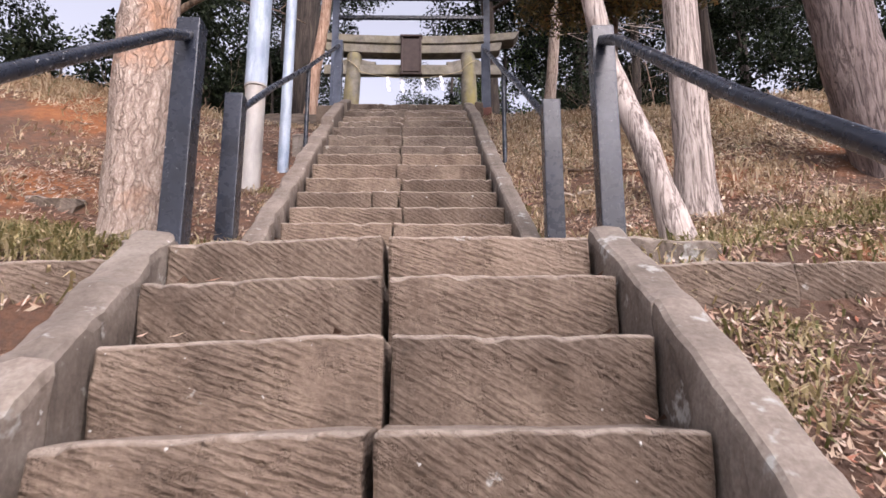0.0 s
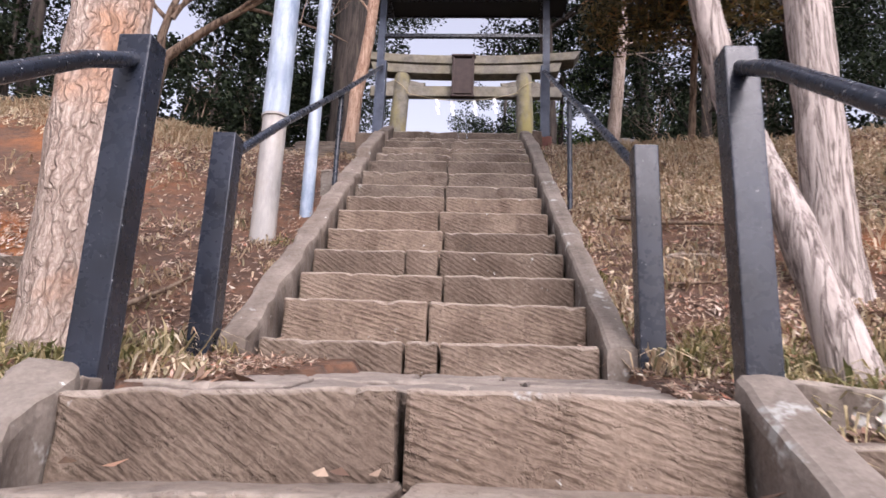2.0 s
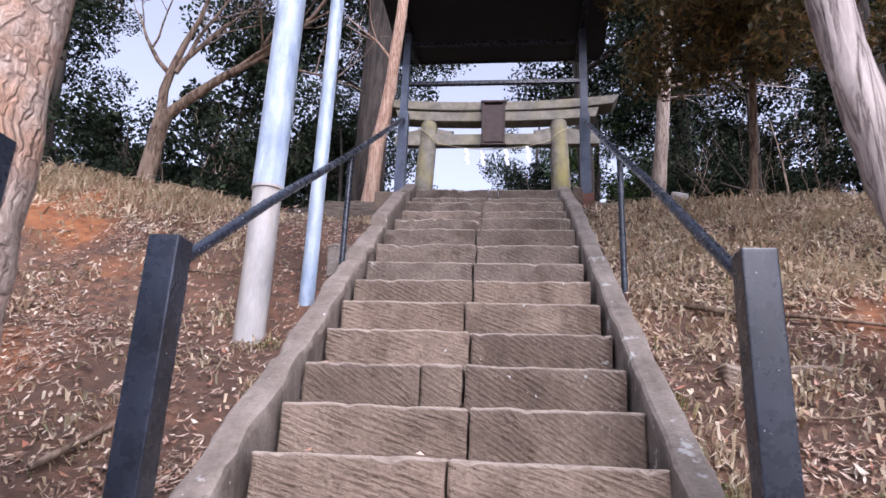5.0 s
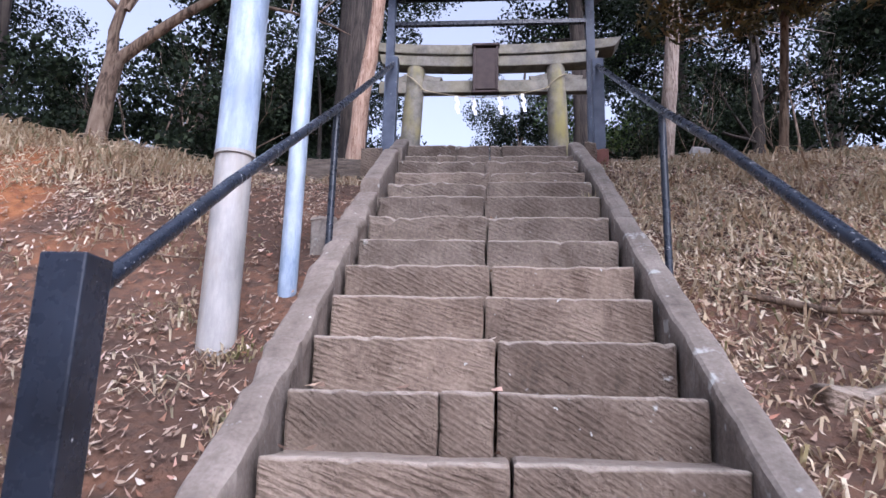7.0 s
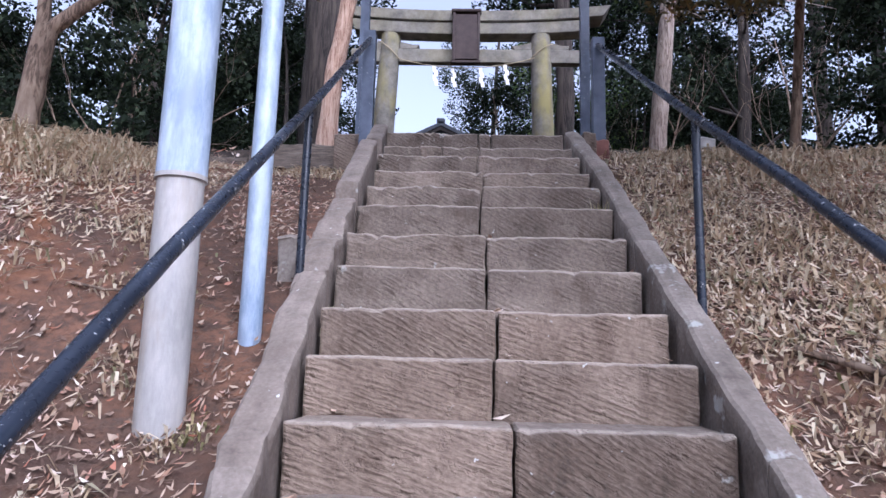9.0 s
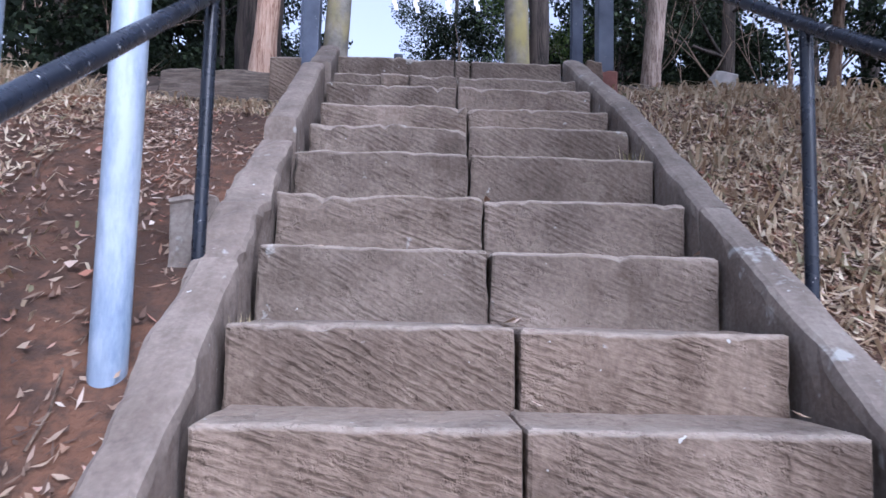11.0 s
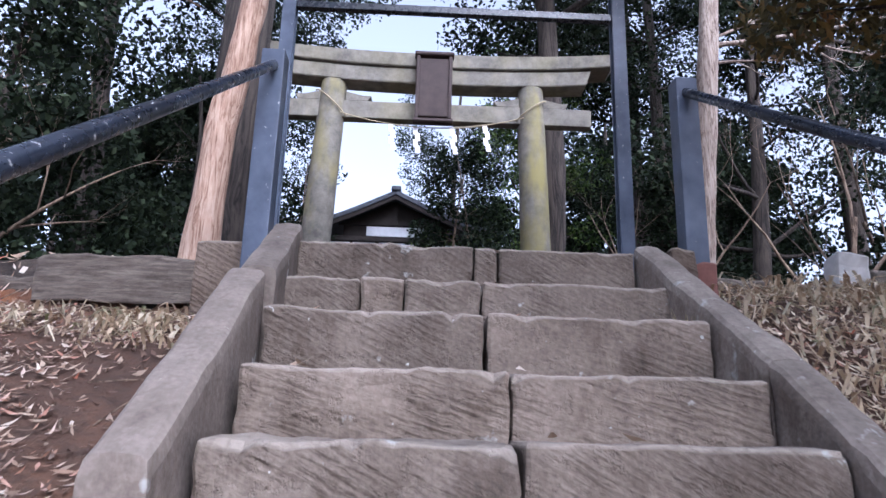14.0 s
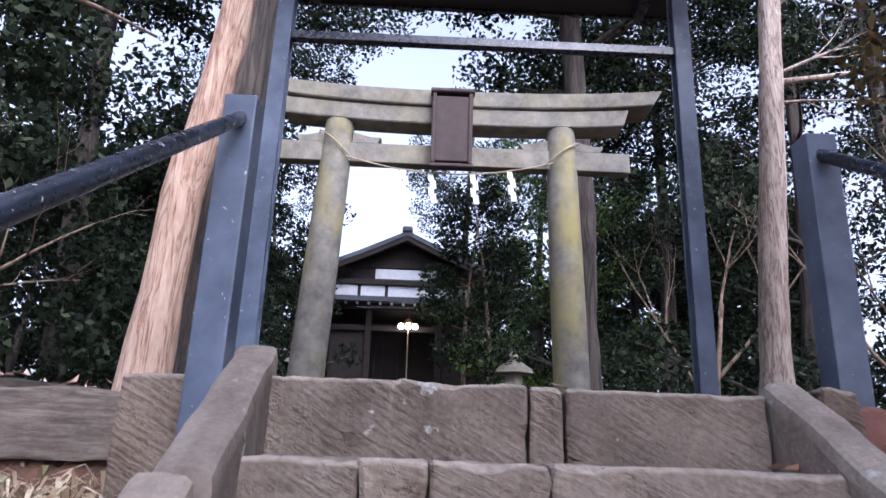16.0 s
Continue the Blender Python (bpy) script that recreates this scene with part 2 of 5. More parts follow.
def galvanised(name, low, high, stain):
    m = Mat(name, 0.45, 0.0)
    p = m.pos()
    c = m.ramp(m.noise(m.stretch(p, (1, 1, 0.3)), 11, 6, 0.7), (0.3, low), (0.64, high))
    c = m.mix(m.ramp(m.noise(m.stretch(p, (1, 1, 0.25)), 3.5, 5, 0.7), (0.52, black()), (0.66, white())), c, stain)
    m.colour(c)
    m.rough(m.ramp(m.noise(p, 14, 5), (0.3, (0.32, 0.32, 0.32, 1)), (0.7, (0.6, 0.6, 0.6, 1))))
    m.bump(m.noise(p, 60, 3), 0.15, 0.002)
    return m.m


GALV = galvanised("galvanised_steel", lin((118, 138, 162)), lin((190, 203, 217)), lin((138, 152, 170)))
GALV_OLD = galvanised("weathered_galvanised_steel", lin((146, 144, 140)), lin((186, 182, 176)), lin((160, 150, 136)))


def plain(name, rgb, rough=0.7, metal=0.0, var=0.25, scale=8.0, bump=0.2):
    m = Mat(name, rough, metal)
    c = lin(rgb)
    lo = tuple(v * (1 - var) for v in c[:3]) + (1,)
    hi = tuple(min(1, v * (1 + var)) for v in c[:3]) + (1,)
    m.colour(m.ramp(m.noise(m.pos(), scale, 5, 0.65), (0.33, lo), (0.67, hi)))
    m.bump(m.noise(m.pos(), scale * 6, 4), bump, 0.004)
    return m.m


def torii_stone(name, growth):
    m = Mat(name, 0.9)
    p = m.pos()
    c = m.ramp(m.noise(p, 6, 6, 0.7), (0.33, lin((94, 90, 82))), (0.66, lin((136, 131, 119))))
    moss = m.ramp(m.noise(m.stretch(p, (1, 1, 0.4)), 2.2, 4), (0.44, black()), (0.62, white()))
    c = m.mix(m.math("MULTIPLY", moss, growth), c, lin((146, 136, 82)))
    m.colour(c)
    m.bump(m.noise(p, 50, 4), 0.35, 0.006)
    return m.m


TORII_STONE = torii_stone("grey_torii_stone", 0.18)
MOSSY_STONE = torii_stone("mossy_torii_stone", 0.85)
DARK_WOOD = plain("weathered_dark_wood", (62, 50, 46), 0.8)
ROOF_BLACK = plain("black_sheet_roof", (24, 24, 28), 0.6)
RED_BASE = plain("red_oxide_concrete", (126, 86, 76), 0.9)
WHITE_PLASTER = plain("white_plaster", (214, 216, 220), 0.85, 0, 0.08)
SHRINE_WOOD = plain("aged_shrine_wood", (42, 34, 30), 0.8)
TILE = plain("grey_roof_tile", (70, 74, 82), 0.6)
ROPE = plain("straw_rope", (158, 146, 118), 0.9, 0, 0.3, 60)
PAPER = plain("white_paper", (236, 236, 236), 0.8, 0, 0.04)
WHITE_STONE = plain("pale_stone", (206, 204, 200), 0.85, 0, 0.15, 12)


def timber_material():
    m = Mat("old_grey_timber", 0.9)
    grain = m.noise(m.stretch(m.pos(), (0.12, 1, 1)), 55, 6, 0.7)
    c = m.ramp(grain, (0.3, lin((66, 58, 52))), (0.52, lin((108, 98, 88))), (0.75, lin((142, 132, 120))))
    c = m.mix(0.6, c, m.ramp(m.noise(m.pos(), 5, 4), (0.35, (0.65, 0.62, 0.6, 1)), (0.65, (1.1, 1.08, 1.05, 1))), "MULTIPLY")
    m.colour(c)
    m.bump(grain, 0.8, 0.01)
    return m.m


OLD_LOG = timber_material()


def leaf_material(name, stops, rough=0.5, trans=0.25, gloss=0.5):
    m = Mat(name, rough)
    m.b.inputs["Specular IOR Level"].default_value = gloss
    c = m.ramp(m.island(), *stops)
    m.colour(c)
    tr = m.t.nodes.new("ShaderNodeBsdfTranslucent")
    mx = m.t.nodes.new("ShaderNodeMixShader")
    mx.inputs[0].default_value = trans
    m.put(c, tr.inputs[0])
    m.put(m.b.outputs[0], mx.inputs[1])
    m.put(tr.outputs[0], mx.inputs[2])
    m.put(mx.outputs[0], m.t.nodes["Material Output"].inputs[0])
    return m.m


LITTER = leaf_material("dry_leaf_litter", [(0, lin((84, 62, 50))), (0.3, lin((122, 98, 82))), (0.56, lin((188, 167, 144))), (0.76, lin((146, 104, 80))), (0.9, lin((222, 210, 193))), (1, lin((168, 100, 72)))], 0.75, 0.15)
GRASS = leaf_material("half_dry_grass", [(0, lin((96, 100, 58))), (0.4, lin((146, 138, 92))), (0.7, lin((188, 172, 130))), (1, lin((210, 198, 164)))], 0.65, 0.3)
STRAW = leaf_material("dry_dwarf_bamboo", [(0, lin((150, 124, 98))), (0.5, lin((206, 186, 154))), (0.85, lin((234, 222, 196))), (1, lin((122, 120, 80)))], 0.65, 0.3)
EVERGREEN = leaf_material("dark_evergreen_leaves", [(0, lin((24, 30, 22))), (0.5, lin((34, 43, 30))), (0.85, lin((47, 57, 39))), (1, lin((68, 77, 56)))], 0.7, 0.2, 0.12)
# a brighter green, with the light on the foliage put into the colour
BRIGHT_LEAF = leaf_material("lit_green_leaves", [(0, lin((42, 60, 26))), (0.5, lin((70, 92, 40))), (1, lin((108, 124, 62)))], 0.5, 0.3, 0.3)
BROWN_LEAF = leaf_material("olive_brown_needles", [(0, lin((58, 56, 32))), (0.5, lin((96, 88, 50))), (0.85, lin((134, 114, 64))), (1, lin((150, 110, 66)))], 0.6, 0.25)


# ---- mesh helpers ----
rng = random.Random(7)


def mesh_of(name, verts, faces, material, smooth=False):
    me = bpy.data.meshes.new(name)
    me.from_pydata(verts, [], faces)
    me.materials.append(material)
    if smooth:
        me.polygons.foreach_set("use_smooth", [len(q.vertices) == 4 for q in me.polygons])
    me.update()
    return me


def part(name, bm, material, parent=None, label="", smooth=False):
    me = bpy.data.meshes.new(name)
    bm.to_mesh(me)
    bm.free()
    me.materials.append(material)
    if smooth:
        me.polygons.foreach_set("use_smooth", [len(q.vertices) == 4 for q in me.polygons])
    ob = new(name, me)
    if parent:
        ob.parent = parent
    if label:
        tagged(ob, label)
    return ob


def raw(name, verts, faces, material, parent=None, smooth=False):
    ob = new(name, mesh_of(name, verts, faces, material, smooth))
    if parent:
        ob.parent = parent
    return ob


def thing(name, label, category, group="", kind="", at=None):
    ob = new(name)
    ob.empty_display_size = 0.1
    if at:
        ob.location = at
    return tagged(ob, label, category, group, kind)


def box(x0, x1, y0, y1, z0, z1, bevel=0.0, seg=1):
    bm = bmesh.new()
    bmesh.ops.create_cube(bm, size=1, matrix=Matrix.Translation(((x0 + x1) / 2, (y0 + y1) / 2, (z0 + z1) / 2)) @ Matrix.Diagonal((x1 - x0, y1 - y0, z1 - z0, 1)))
    if bevel:
        bmesh.ops.bevel(bm, geom=bm.edges[:], offset=bevel, segments=seg, affect="EDGES", profile=0.6)
    return bm


def sweep(points, radii, sides=10, caps=True, wobble=0.0, freq=2.0):
    """A round tube along points, with a radius at each, as verts and faces."""
    pts = [Vector(p) for p in points]
    verts, faces = [], []
    up = Vector((0.13, 0.21, 0.97))
    for i, p in enumerate(pts):
        d = (pts[min(i + 1, len(pts) - 1)] - pts[max(i - 1, 0)]).normalized()
        a = d.cross(up if abs(d.dot(up)) < 0.95 else Vector((1, 0, 0))).normalized()
        b = d.cross(a)
        for k in range(sides):
            w = 2 * math.pi * k / sides
            o = a * math.cos(w) + b * math.sin(w)
            r = radii[i] if not isinstance(radii, (int, float)) else radii
            if wobble:
                r *= 1 + wobble * noise.noise((p + o * r) * freq)
            verts.append(p + o * r)
    n = len(pts)
    for i in range(n - 1):
        for k in range(sides):
            faces.append((i * sides + k, i * sides + (k + 1) % sides, (i + 1) * sides + (k + 1) % sides, (i + 1) * sides + k))
    if caps:
        # the caps have vertices of their own, so that the sides shade as a round tube
        o = len(verts)
        verts += [Vector(q) for q in verts[:sides]] + [Vector(q) for q in verts[(n - 1) * sides:n * sides]]
        faces.append(tuple(o + k for k in range(sides))[::-1])
        faces.append(tuple(o + sides + k for k in range(sides)))
    return verts, faces


def curve_points(a, b, bend, n=10):
    """Points from a to b that sag or swing by the vector bend in the middle."""
    a, b, bend = Vector(a), Vector(b), Vector(bend)
    return [a.lerp(b, i / n) + bend * (4 * (i / n) * (1 - i / n)) for i in range(n + 1)]


def join(lists):
    verts, faces = [], []
    for v, f in lists:
        o = len(verts)
        verts += v
        faces += [tuple(i + o for i in q) for q in f]
    return verts, faces


def lerp_table(table, v):
    if v <= table[0][0]:
        return table[0][1]
    for (a, p), (b, q) in zip(table, table[1:]):
        if v <= b:
            return p + (q - p) * (v - a) / (b - a)
    return table[-1][1]


def smooth01(v):
    v = max(0.0, min(1.0, v))
    return v * v * (3 - 2 * v)


# ---- plan of the stairs: front edge y, top z, left x, right x ----
LOWER = [(0.20, 0.83, -0.40, 1.20), (0.55, 1.08, -0.42, 1.19), (0.90, 1.33, -0.44, 1.17), (1.25, 1.58, -0.46, 1.155), (1.60, 1.82, -0.49, 1.14), (1.946, 2.08, -0.53, 1.125), (2.285, 2.32, -0.56, 1.115), (2.60, 2.537, -0.60, 1.10)]
UPPER = [(3.95, 2.81, -0.56, 0.985), (4.29, 3.05, -0.563, 0.98), (4.664, 3.265, -0.594, 0.97), (4.986, 3.49, -0.613, 0.946), (5.37, 3.725, -0.627, 0.937), (5.67, 3.957, -0.636, 0.914), (5.97, 4.17, -0.65, 0.89), (6.405, 4.42, -0.678, 0.89),
         (6.68, 4.64, -0.678, 0.884), (7.03, 4.89, -0.687, 0.886), (7.34, 5.10, -0.682, 0.877), (7.68, 5.296, -0.685, 0.863), (8.03, 5.525, -0.71, 0.858), (8.40, 5.715, -0.725, 0.868), (8.75, 5.95, -0.745, 0.83)]
TERRACE = 5.95
SIDE = [(-6, 0.3), (0, 0.65), (2.66, 2.22), (2.86, 2.46), (2.95, 2.535), (3.9, 2.70), (4.3, 2.9), (5.47, 3.62), (6.0, 3.98), (7.3, 4.86), (8.3, 5.38), (9.0, 5.62), (9.14, 5.78), (9.3, 5.93), (11, 5.95), (16, 5.95)]


def ground_height(x, y):
    z = lerp_table(SIDE, y)
    off = max(0.0, abs(x - 0.15) - 1.1)
    climb = smooth01((y - 2.75) / 0.8) * (1 - smooth01((y - 7.2) / 2.0))
    z += climb * min(0.5, 0.16 * off)
    if x < -1.3:
        z += 0.14 * smooth01((-1.9 - x) / 1.4) * smooth01((y - 5.5) / 2.0) * (1 - smooth01((y - 8.4) / 1.2))
    if x > 0.95:
        z += 0.2 * smooth01((y - 7.6) / 1.2) * (1 - smooth01((y - 9.0) / 0.2))
    if x < 0 and y < 2.66:
        z -= 0.14
    rough = 0.05 * noise.noise((x * 1.3, y * 1.3, 0)) + 0.02 * noise.noise((x * 5, y * 5, 3))
    z += rough * smooth01(off / 0.3 + 0.25)
    # the stairs are bedded in the slope
    if 2.6 <= y <= 4.0:
        drift = -0.34 + 0.26 * (y - 3.0) + 0.08 * noise.noise((x * 4, y * 4, 2))
        z -= 0.12 if (drift if y > 3.02 else -0.52) < x < 1.02 else 0.0
    elif -0.72 < x < 1.02 or (y < 2.7 and -0.62 < x < 1.24):
        z -= 0.32 if y < 8.6 else 0.14
    if y > 9.2 and abs(x) < 30:
        z += 0.015 * noise.noise((x * 3, y * 3, 9))
    return z


def axis(lo, hi, fine, steps):
    vals = list(np.arange(lo, hi + fine / 2, fine))
    left = [lo - s for s in reversed(steps)]
    return left + vals + [hi + s for s in steps]


def build_ground():
    xs = axis(-7, 7, 0.1, (0.6, 1.5, 3, 6, 12, 25, 60, 150))
    ys = axis(-1.5, 14, 0.08, (0.6, 1.5, 3, 6, 12, 25, 60, 150))
    verts = [(x, y, ground_height(x, y)) for y in ys for x in xs]
    w = len(xs)
    faces = [(j * w + i, j * w + i + 1, (j + 1) * w + i + 1, (j + 1) * w + i) for j in range(len(ys) - 1) for i in range(w - 1)]
    ob = raw("ground", verts, faces, EARTH, smooth=True)
    tagged(ob, "bare orange-brown earth slope with leaf litter", "ground", kind="structure")


build_ground()


# ---- stairs ----
def grades(n, rim):
    """n + 1 steps from 0 to 1 with a narrow one at either end."""
    return [0.0] + [rim + (1 - 2 * rim) * i / (n - 2) for i in range(n - 1)] + [1.0]


def stone_block(x0, x1, y0, y1, z0, z1, seed, rough=0.010, nx=14, nz=5, ny=4, chip=0.012, fall=0.0):
    """A hand-cut block with uneven faces and worn, chipped arrises; fall drops its left end. Also the wear of each vertex."""
    verts, index, faces, wear = [], {}, [], []
    us, vs, ws = grades(nx, min(0.2, 0.012 / (x1 - x0))), grades(ny, min(0.2, 0.016 / (y1 - y0))), grades(nz, min(0.2, 0.014 / (z1 - z0)))

    def vert(i, j, k):
        if (i, j, k) in index:
            return index[(i, j, k)]
        u, v, w = us[i], vs[j], ws[k]
        p = Vector((x0 + (x1 - x0) * u, y0 + (y1 - y0) * v, z0 + (z1 - z0) * w - fall * (1 - u)))
        q = Vector((p.x * 6 + seed * 3.1, p.y * 6, p.z * 8 + seed))
        n = noise.noise_vector(q)
        f = noise.noise_vector(q * 3.1)
        p += Vector((n.x * 0.3, n.y, n.z * 0.8)) * rough + f * rough * 0.45
        edge = (u in (0, 1)) + (v in (0, 1)) + (w in (0, 1))
        if edge >= 2:
            c = Vector(((x0 + x1) / 2, (y0 + y1) / 2, (z0 + z1) / 2))
            d = 0.005 + 0.009 * max(0.0, noise.noise(q * 1.7))
            p -= Vector((math.copysign(d * 0.4, p.x - c.x) if u in (0, 1) else 0, math.copysign(d, p.y - c.y) if v in (0, 1) else 0, math.copysign(d, p.z - c.z) if w in (0, 1) else 0))
        # broken bits along the front arris
        if j <= 1 and k >= nz - 1:
            bite = max(0.0, noise.noise((p.x * 17 + seed, seed * 2, 0.5)) - 0.22) * chip * 4
            p.y += bite * (1.0 if k == nz else 0.4)
            p.z -= bite * (0.9 if j == 0 else 0.3)
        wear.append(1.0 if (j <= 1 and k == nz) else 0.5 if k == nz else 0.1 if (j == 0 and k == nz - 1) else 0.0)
        index[(i, j, k)] = len(verts)
        verts.append(p)
        return index[(i, j, k)]

    for i in range(nx):
        for k in range(nz):
            faces.append((vert(i, 0, k), vert(i + 1, 0, k), vert(i + 1, 0, k + 1), vert(i, 0, k + 1)))
            faces.append((vert(i, ny, k + 1), vert(i + 1, ny, k + 1), vert(i + 1, ny, k), vert(i, ny, k)))
        for j in range(ny):
            faces.append((vert(i, j, nz), vert(i + 1, j, nz), vert(i + 1, j + 1, nz), vert(i, j + 1, nz)))
    for j in range(ny):
        for k in range(nz):
            faces.append((vert(0, j + 1, k), vert(0, j, k), vert(0, j, k + 1), vert(0, j + 1, k + 1)))
            faces.append((vert(nx, j, k), vert(nx, j + 1, k), vert(nx, j + 1, k + 1), vert(nx, j, k + 1)))
    return verts, faces, wear


def stone_object(name, block, material, parent=None):
    verts, faces, wear = block
    ob = raw(name, verts, faces, material, parent)
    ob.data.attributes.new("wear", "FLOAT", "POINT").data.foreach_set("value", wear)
    return ob


LOWER_SPLITS = {7: (0.285,), 6: (0.31,), 5: (0.345,), 4: (0.33,), 3: (0.33,)}
UPPER_SPLITS = {0: (0.116, 0.273), 1: (0.19,), 2: (0.235,), 3: (-0.03, 0.18), 4: (0.18,), 5: (0.12,), 6: (0.143,), 7: (0.109,), 8: (0.11,), 9: (0.077,), 10: (0.09,), 11: (0.105,), 12: (0.065,), 13: (-0.405, -0.23, 0.085), 14: (0.078, 0.19)}


def flight(name, label, steps, splits, low):
    root = thing(name, label, "stairs", kind="structure")
    for n, (y, z, xl, xr) in enumerate(steps):
        below = steps[n - 1][1] if n else low
        back = steps[n + 1][0] + 0.06 if n + 1 < len(steps) else y + 0.42
        cuts = [xl + 0.01, *splits.get(n, (0.15 + 0.05 * noise.noise((n * 1.7, 2, 0)),)), xr - 0.01]
        for a, b in zip(cuts, cuts[1:]):
            s = rng.random() * 90
            tilt = 0.008 * (rng.random() - 0.5)
            dy = 0.02 * (rng.random() - 0.5)
            old = len(steps) > 9 and n > 6
            fall = 0.035 if len(steps) < 9 and a < 0 else 0.0
            gap = 0.02 if len(steps) < 9 else 0.008
            block = stone_block(a + (0.001 if 0 < a - xl - 0.02 and n % 3 else 0.004), b - (gap if abs(b - 0.2) < 0.16 else 0.002), y + dy, back, below - 0.03, z + tilt, s, 0.018 if old and a < 0 else 0.010, max(5, int((b - a) / 0.03)), 7, 5, 0.016 if old and a < 0 else 0.012 if old else 0.009, fall)
            stone_object("stair_stone", block, WORN if old else STONE, root)
    return root


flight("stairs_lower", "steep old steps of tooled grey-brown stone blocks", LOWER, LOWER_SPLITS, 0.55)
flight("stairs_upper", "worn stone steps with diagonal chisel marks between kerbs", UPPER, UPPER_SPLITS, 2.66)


def kerb_stone(parent, a, b, width, height, seed, rough=0.011, material=None, bulge=0.0):
    """A sloping kerb stone from point a to b along its top centre line; bulge swells its middle."""
    a, b = Vector(a), Vector(b)
    n = max(4, int((b - a).length / 0.05))
    prof = [(-0.5, -1), (-0.5, -0.3), (-0.5, -0.12), (-0.46, -0.03), (-0.36, 0.0), (0.0, 0.012), (0.36, 0.0), (0.46, -0.03), (0.5, -0.12), (0.5, -0.3), (0.5, -1)]
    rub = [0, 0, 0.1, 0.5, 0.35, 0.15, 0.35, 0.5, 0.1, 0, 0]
    verts, faces, wear = [], [], []
    for i in range(n + 1):
        u = i / n
        c = a.lerp(b, u)
        swell = 1 + bulge * 4 * u * (1 - u)
        for (px, pz), w in zip(prof, rub):
            p = c + Vector((px * width * (swell if px < 0 else 1), 0, pz * height))
            nv = noise.noise_vector(p * 5 + Vector((seed, 0, 0)))
            f = noise.noise_vector(p * 15 + Vector((0, seed, 0)))
            if pz > -0.9:
                p += Vector((nv.x, nv.y * 0.3, nv.z)) * rough + f * rough * 0.5
            verts.append(p)
            wear.append(w)
    m = len(prof)
    for i in range(n):
        for k in range(m - 1):
            faces.append((i * m + k, i * m + k + 1, (i + 1) * m + k + 1, (i + 1) * m + k))
    faces.append(tuple(range(m)))
    faces.append(tuple(n * m + k for k in reversed(range(m))))
    return stone_object("kerb_stone", (verts, faces, wear), material or KERB, parent)


def kerb_line(name, label, steps, right, cuts, width, lift, start, end, pieces=None, height=0.42):
    """A row of kerb stones; pieces gives single ones their side shift, lift, roughness and bulge."""
    root = thing(name, label, "kerb", kind="structure")
    tab = [(y, (xr + width / 2 + 0.004) if right else (xl - width / 2 - 0.004)) for y, z, xl, xr in steps]
    zt = [(y, z + lift) for y, z, xl, xr in steps]
    zt = [(start, zt[0][1] + (start - zt[0][0]) * 0.66)] + [q for q in zt if start < q[0] < end] + [(end, zt[-1][1] if end >= zt[-1][0] else lerp_table(zt, end))]
    for n, (p, q) in enumerate(zip(cuts, cuts[1:])):
        dx, dz, rough, bulge = (pieces or {}).get(n, (0, 0, 0.011 if right else 0.022, 0))
        a = (lerp_table(tab, p) + dx, p + 0.005, lerp_table(zt, p) + dz)
        b = (lerp_table(tab, q) + dx * 0.5, q - 0.005, lerp_table(zt, q) + dz)
        kerb_stone(root, a, b, width, height, n * 7.7 + (3 if right else 0), rough, KERB if right or steps is LOWER else KERB_PLAIN, bulge)
    return root


kerb_line("kerb_lower_right", "sloping grey kerb stones with pale lichen", LOWER, True, [0.0, 1.1, 2.0, 2.72], 0.15, 0.07, 0.0, 2.72)
kerb_line("kerb_lower_left", "sloping worn brown kerb stones beside the steps", LOWER, False, [0.0, 0.9, 1.75, 2.72], 0.17, 0.05, 0.0, 2.72)
kerb_line("kerb_upper_right", "long sloping grey kerb stones with pale spots", UPPER, True, [3.86, 5.2, 6.6, 7.7, 8.8], 0.13, 0.045, 3.86, 8.8)
kerb_line("kerb_upper_left", "broken uneven sloping kerb stones beside the steps", UPPER, False, [3.86, 5.1, 6.2, 7.14, 8.12, 8.84], 0.14, 0.05, 3.86, 8.84, {1: (0, -0.01, 0.02, 0.15), 2: (-0.02, -0.055, 0.035, 0.5), 3: (0.0, 0.045, 0.007, 0), 4: (0.035, 0.055, 0.007, 0)})


def landing():
    root = thing("landing", "landing paved with worn uneven stone slabs", "paving", kind="structure")
    rows = [(2.99, 3.36, (-0.64, -0.12, 0.42, 1.12)), (3.36, 3.68, (-0.64, -0.2, 0.15, 0.62, 1.12)), (3.68, 3.98, (-0.62, -0.18, 0.2, 0.55, 1.08))]
    for y0, y1, xs in rows:
        for a, b in zip(xs, xs[1:]):
            z = 2.545 + 0.008 * rng.random()
            v, f, w = stone_block(a + 0.006, b - 0.006, y0 + 0.006, y1 - 0.006, z - 0.2, z, rng.random() * 50, 0.016, 10, 3, 8)
            stone_object("slab", ([(p[0], p[1], p[2] + (p[1] - 2.99) * 0.12) for p in v], f, w), SLAB, root)


landing()


# ---- handrails ----
def post(x0, y0, z0, z1, w=0.11, material=None, name="post", parent=None):
    return part(name, box(x0, x0 + w, y0, y0 + w, z0, z1, 0.006, 2), material or STEEL, parent)


def rail(points, r, parent, name="rail", material=None):
    v, f = sweep(points, r, 14)
    return raw(name, v, f, material or RAIL_STEEL, parent, True)


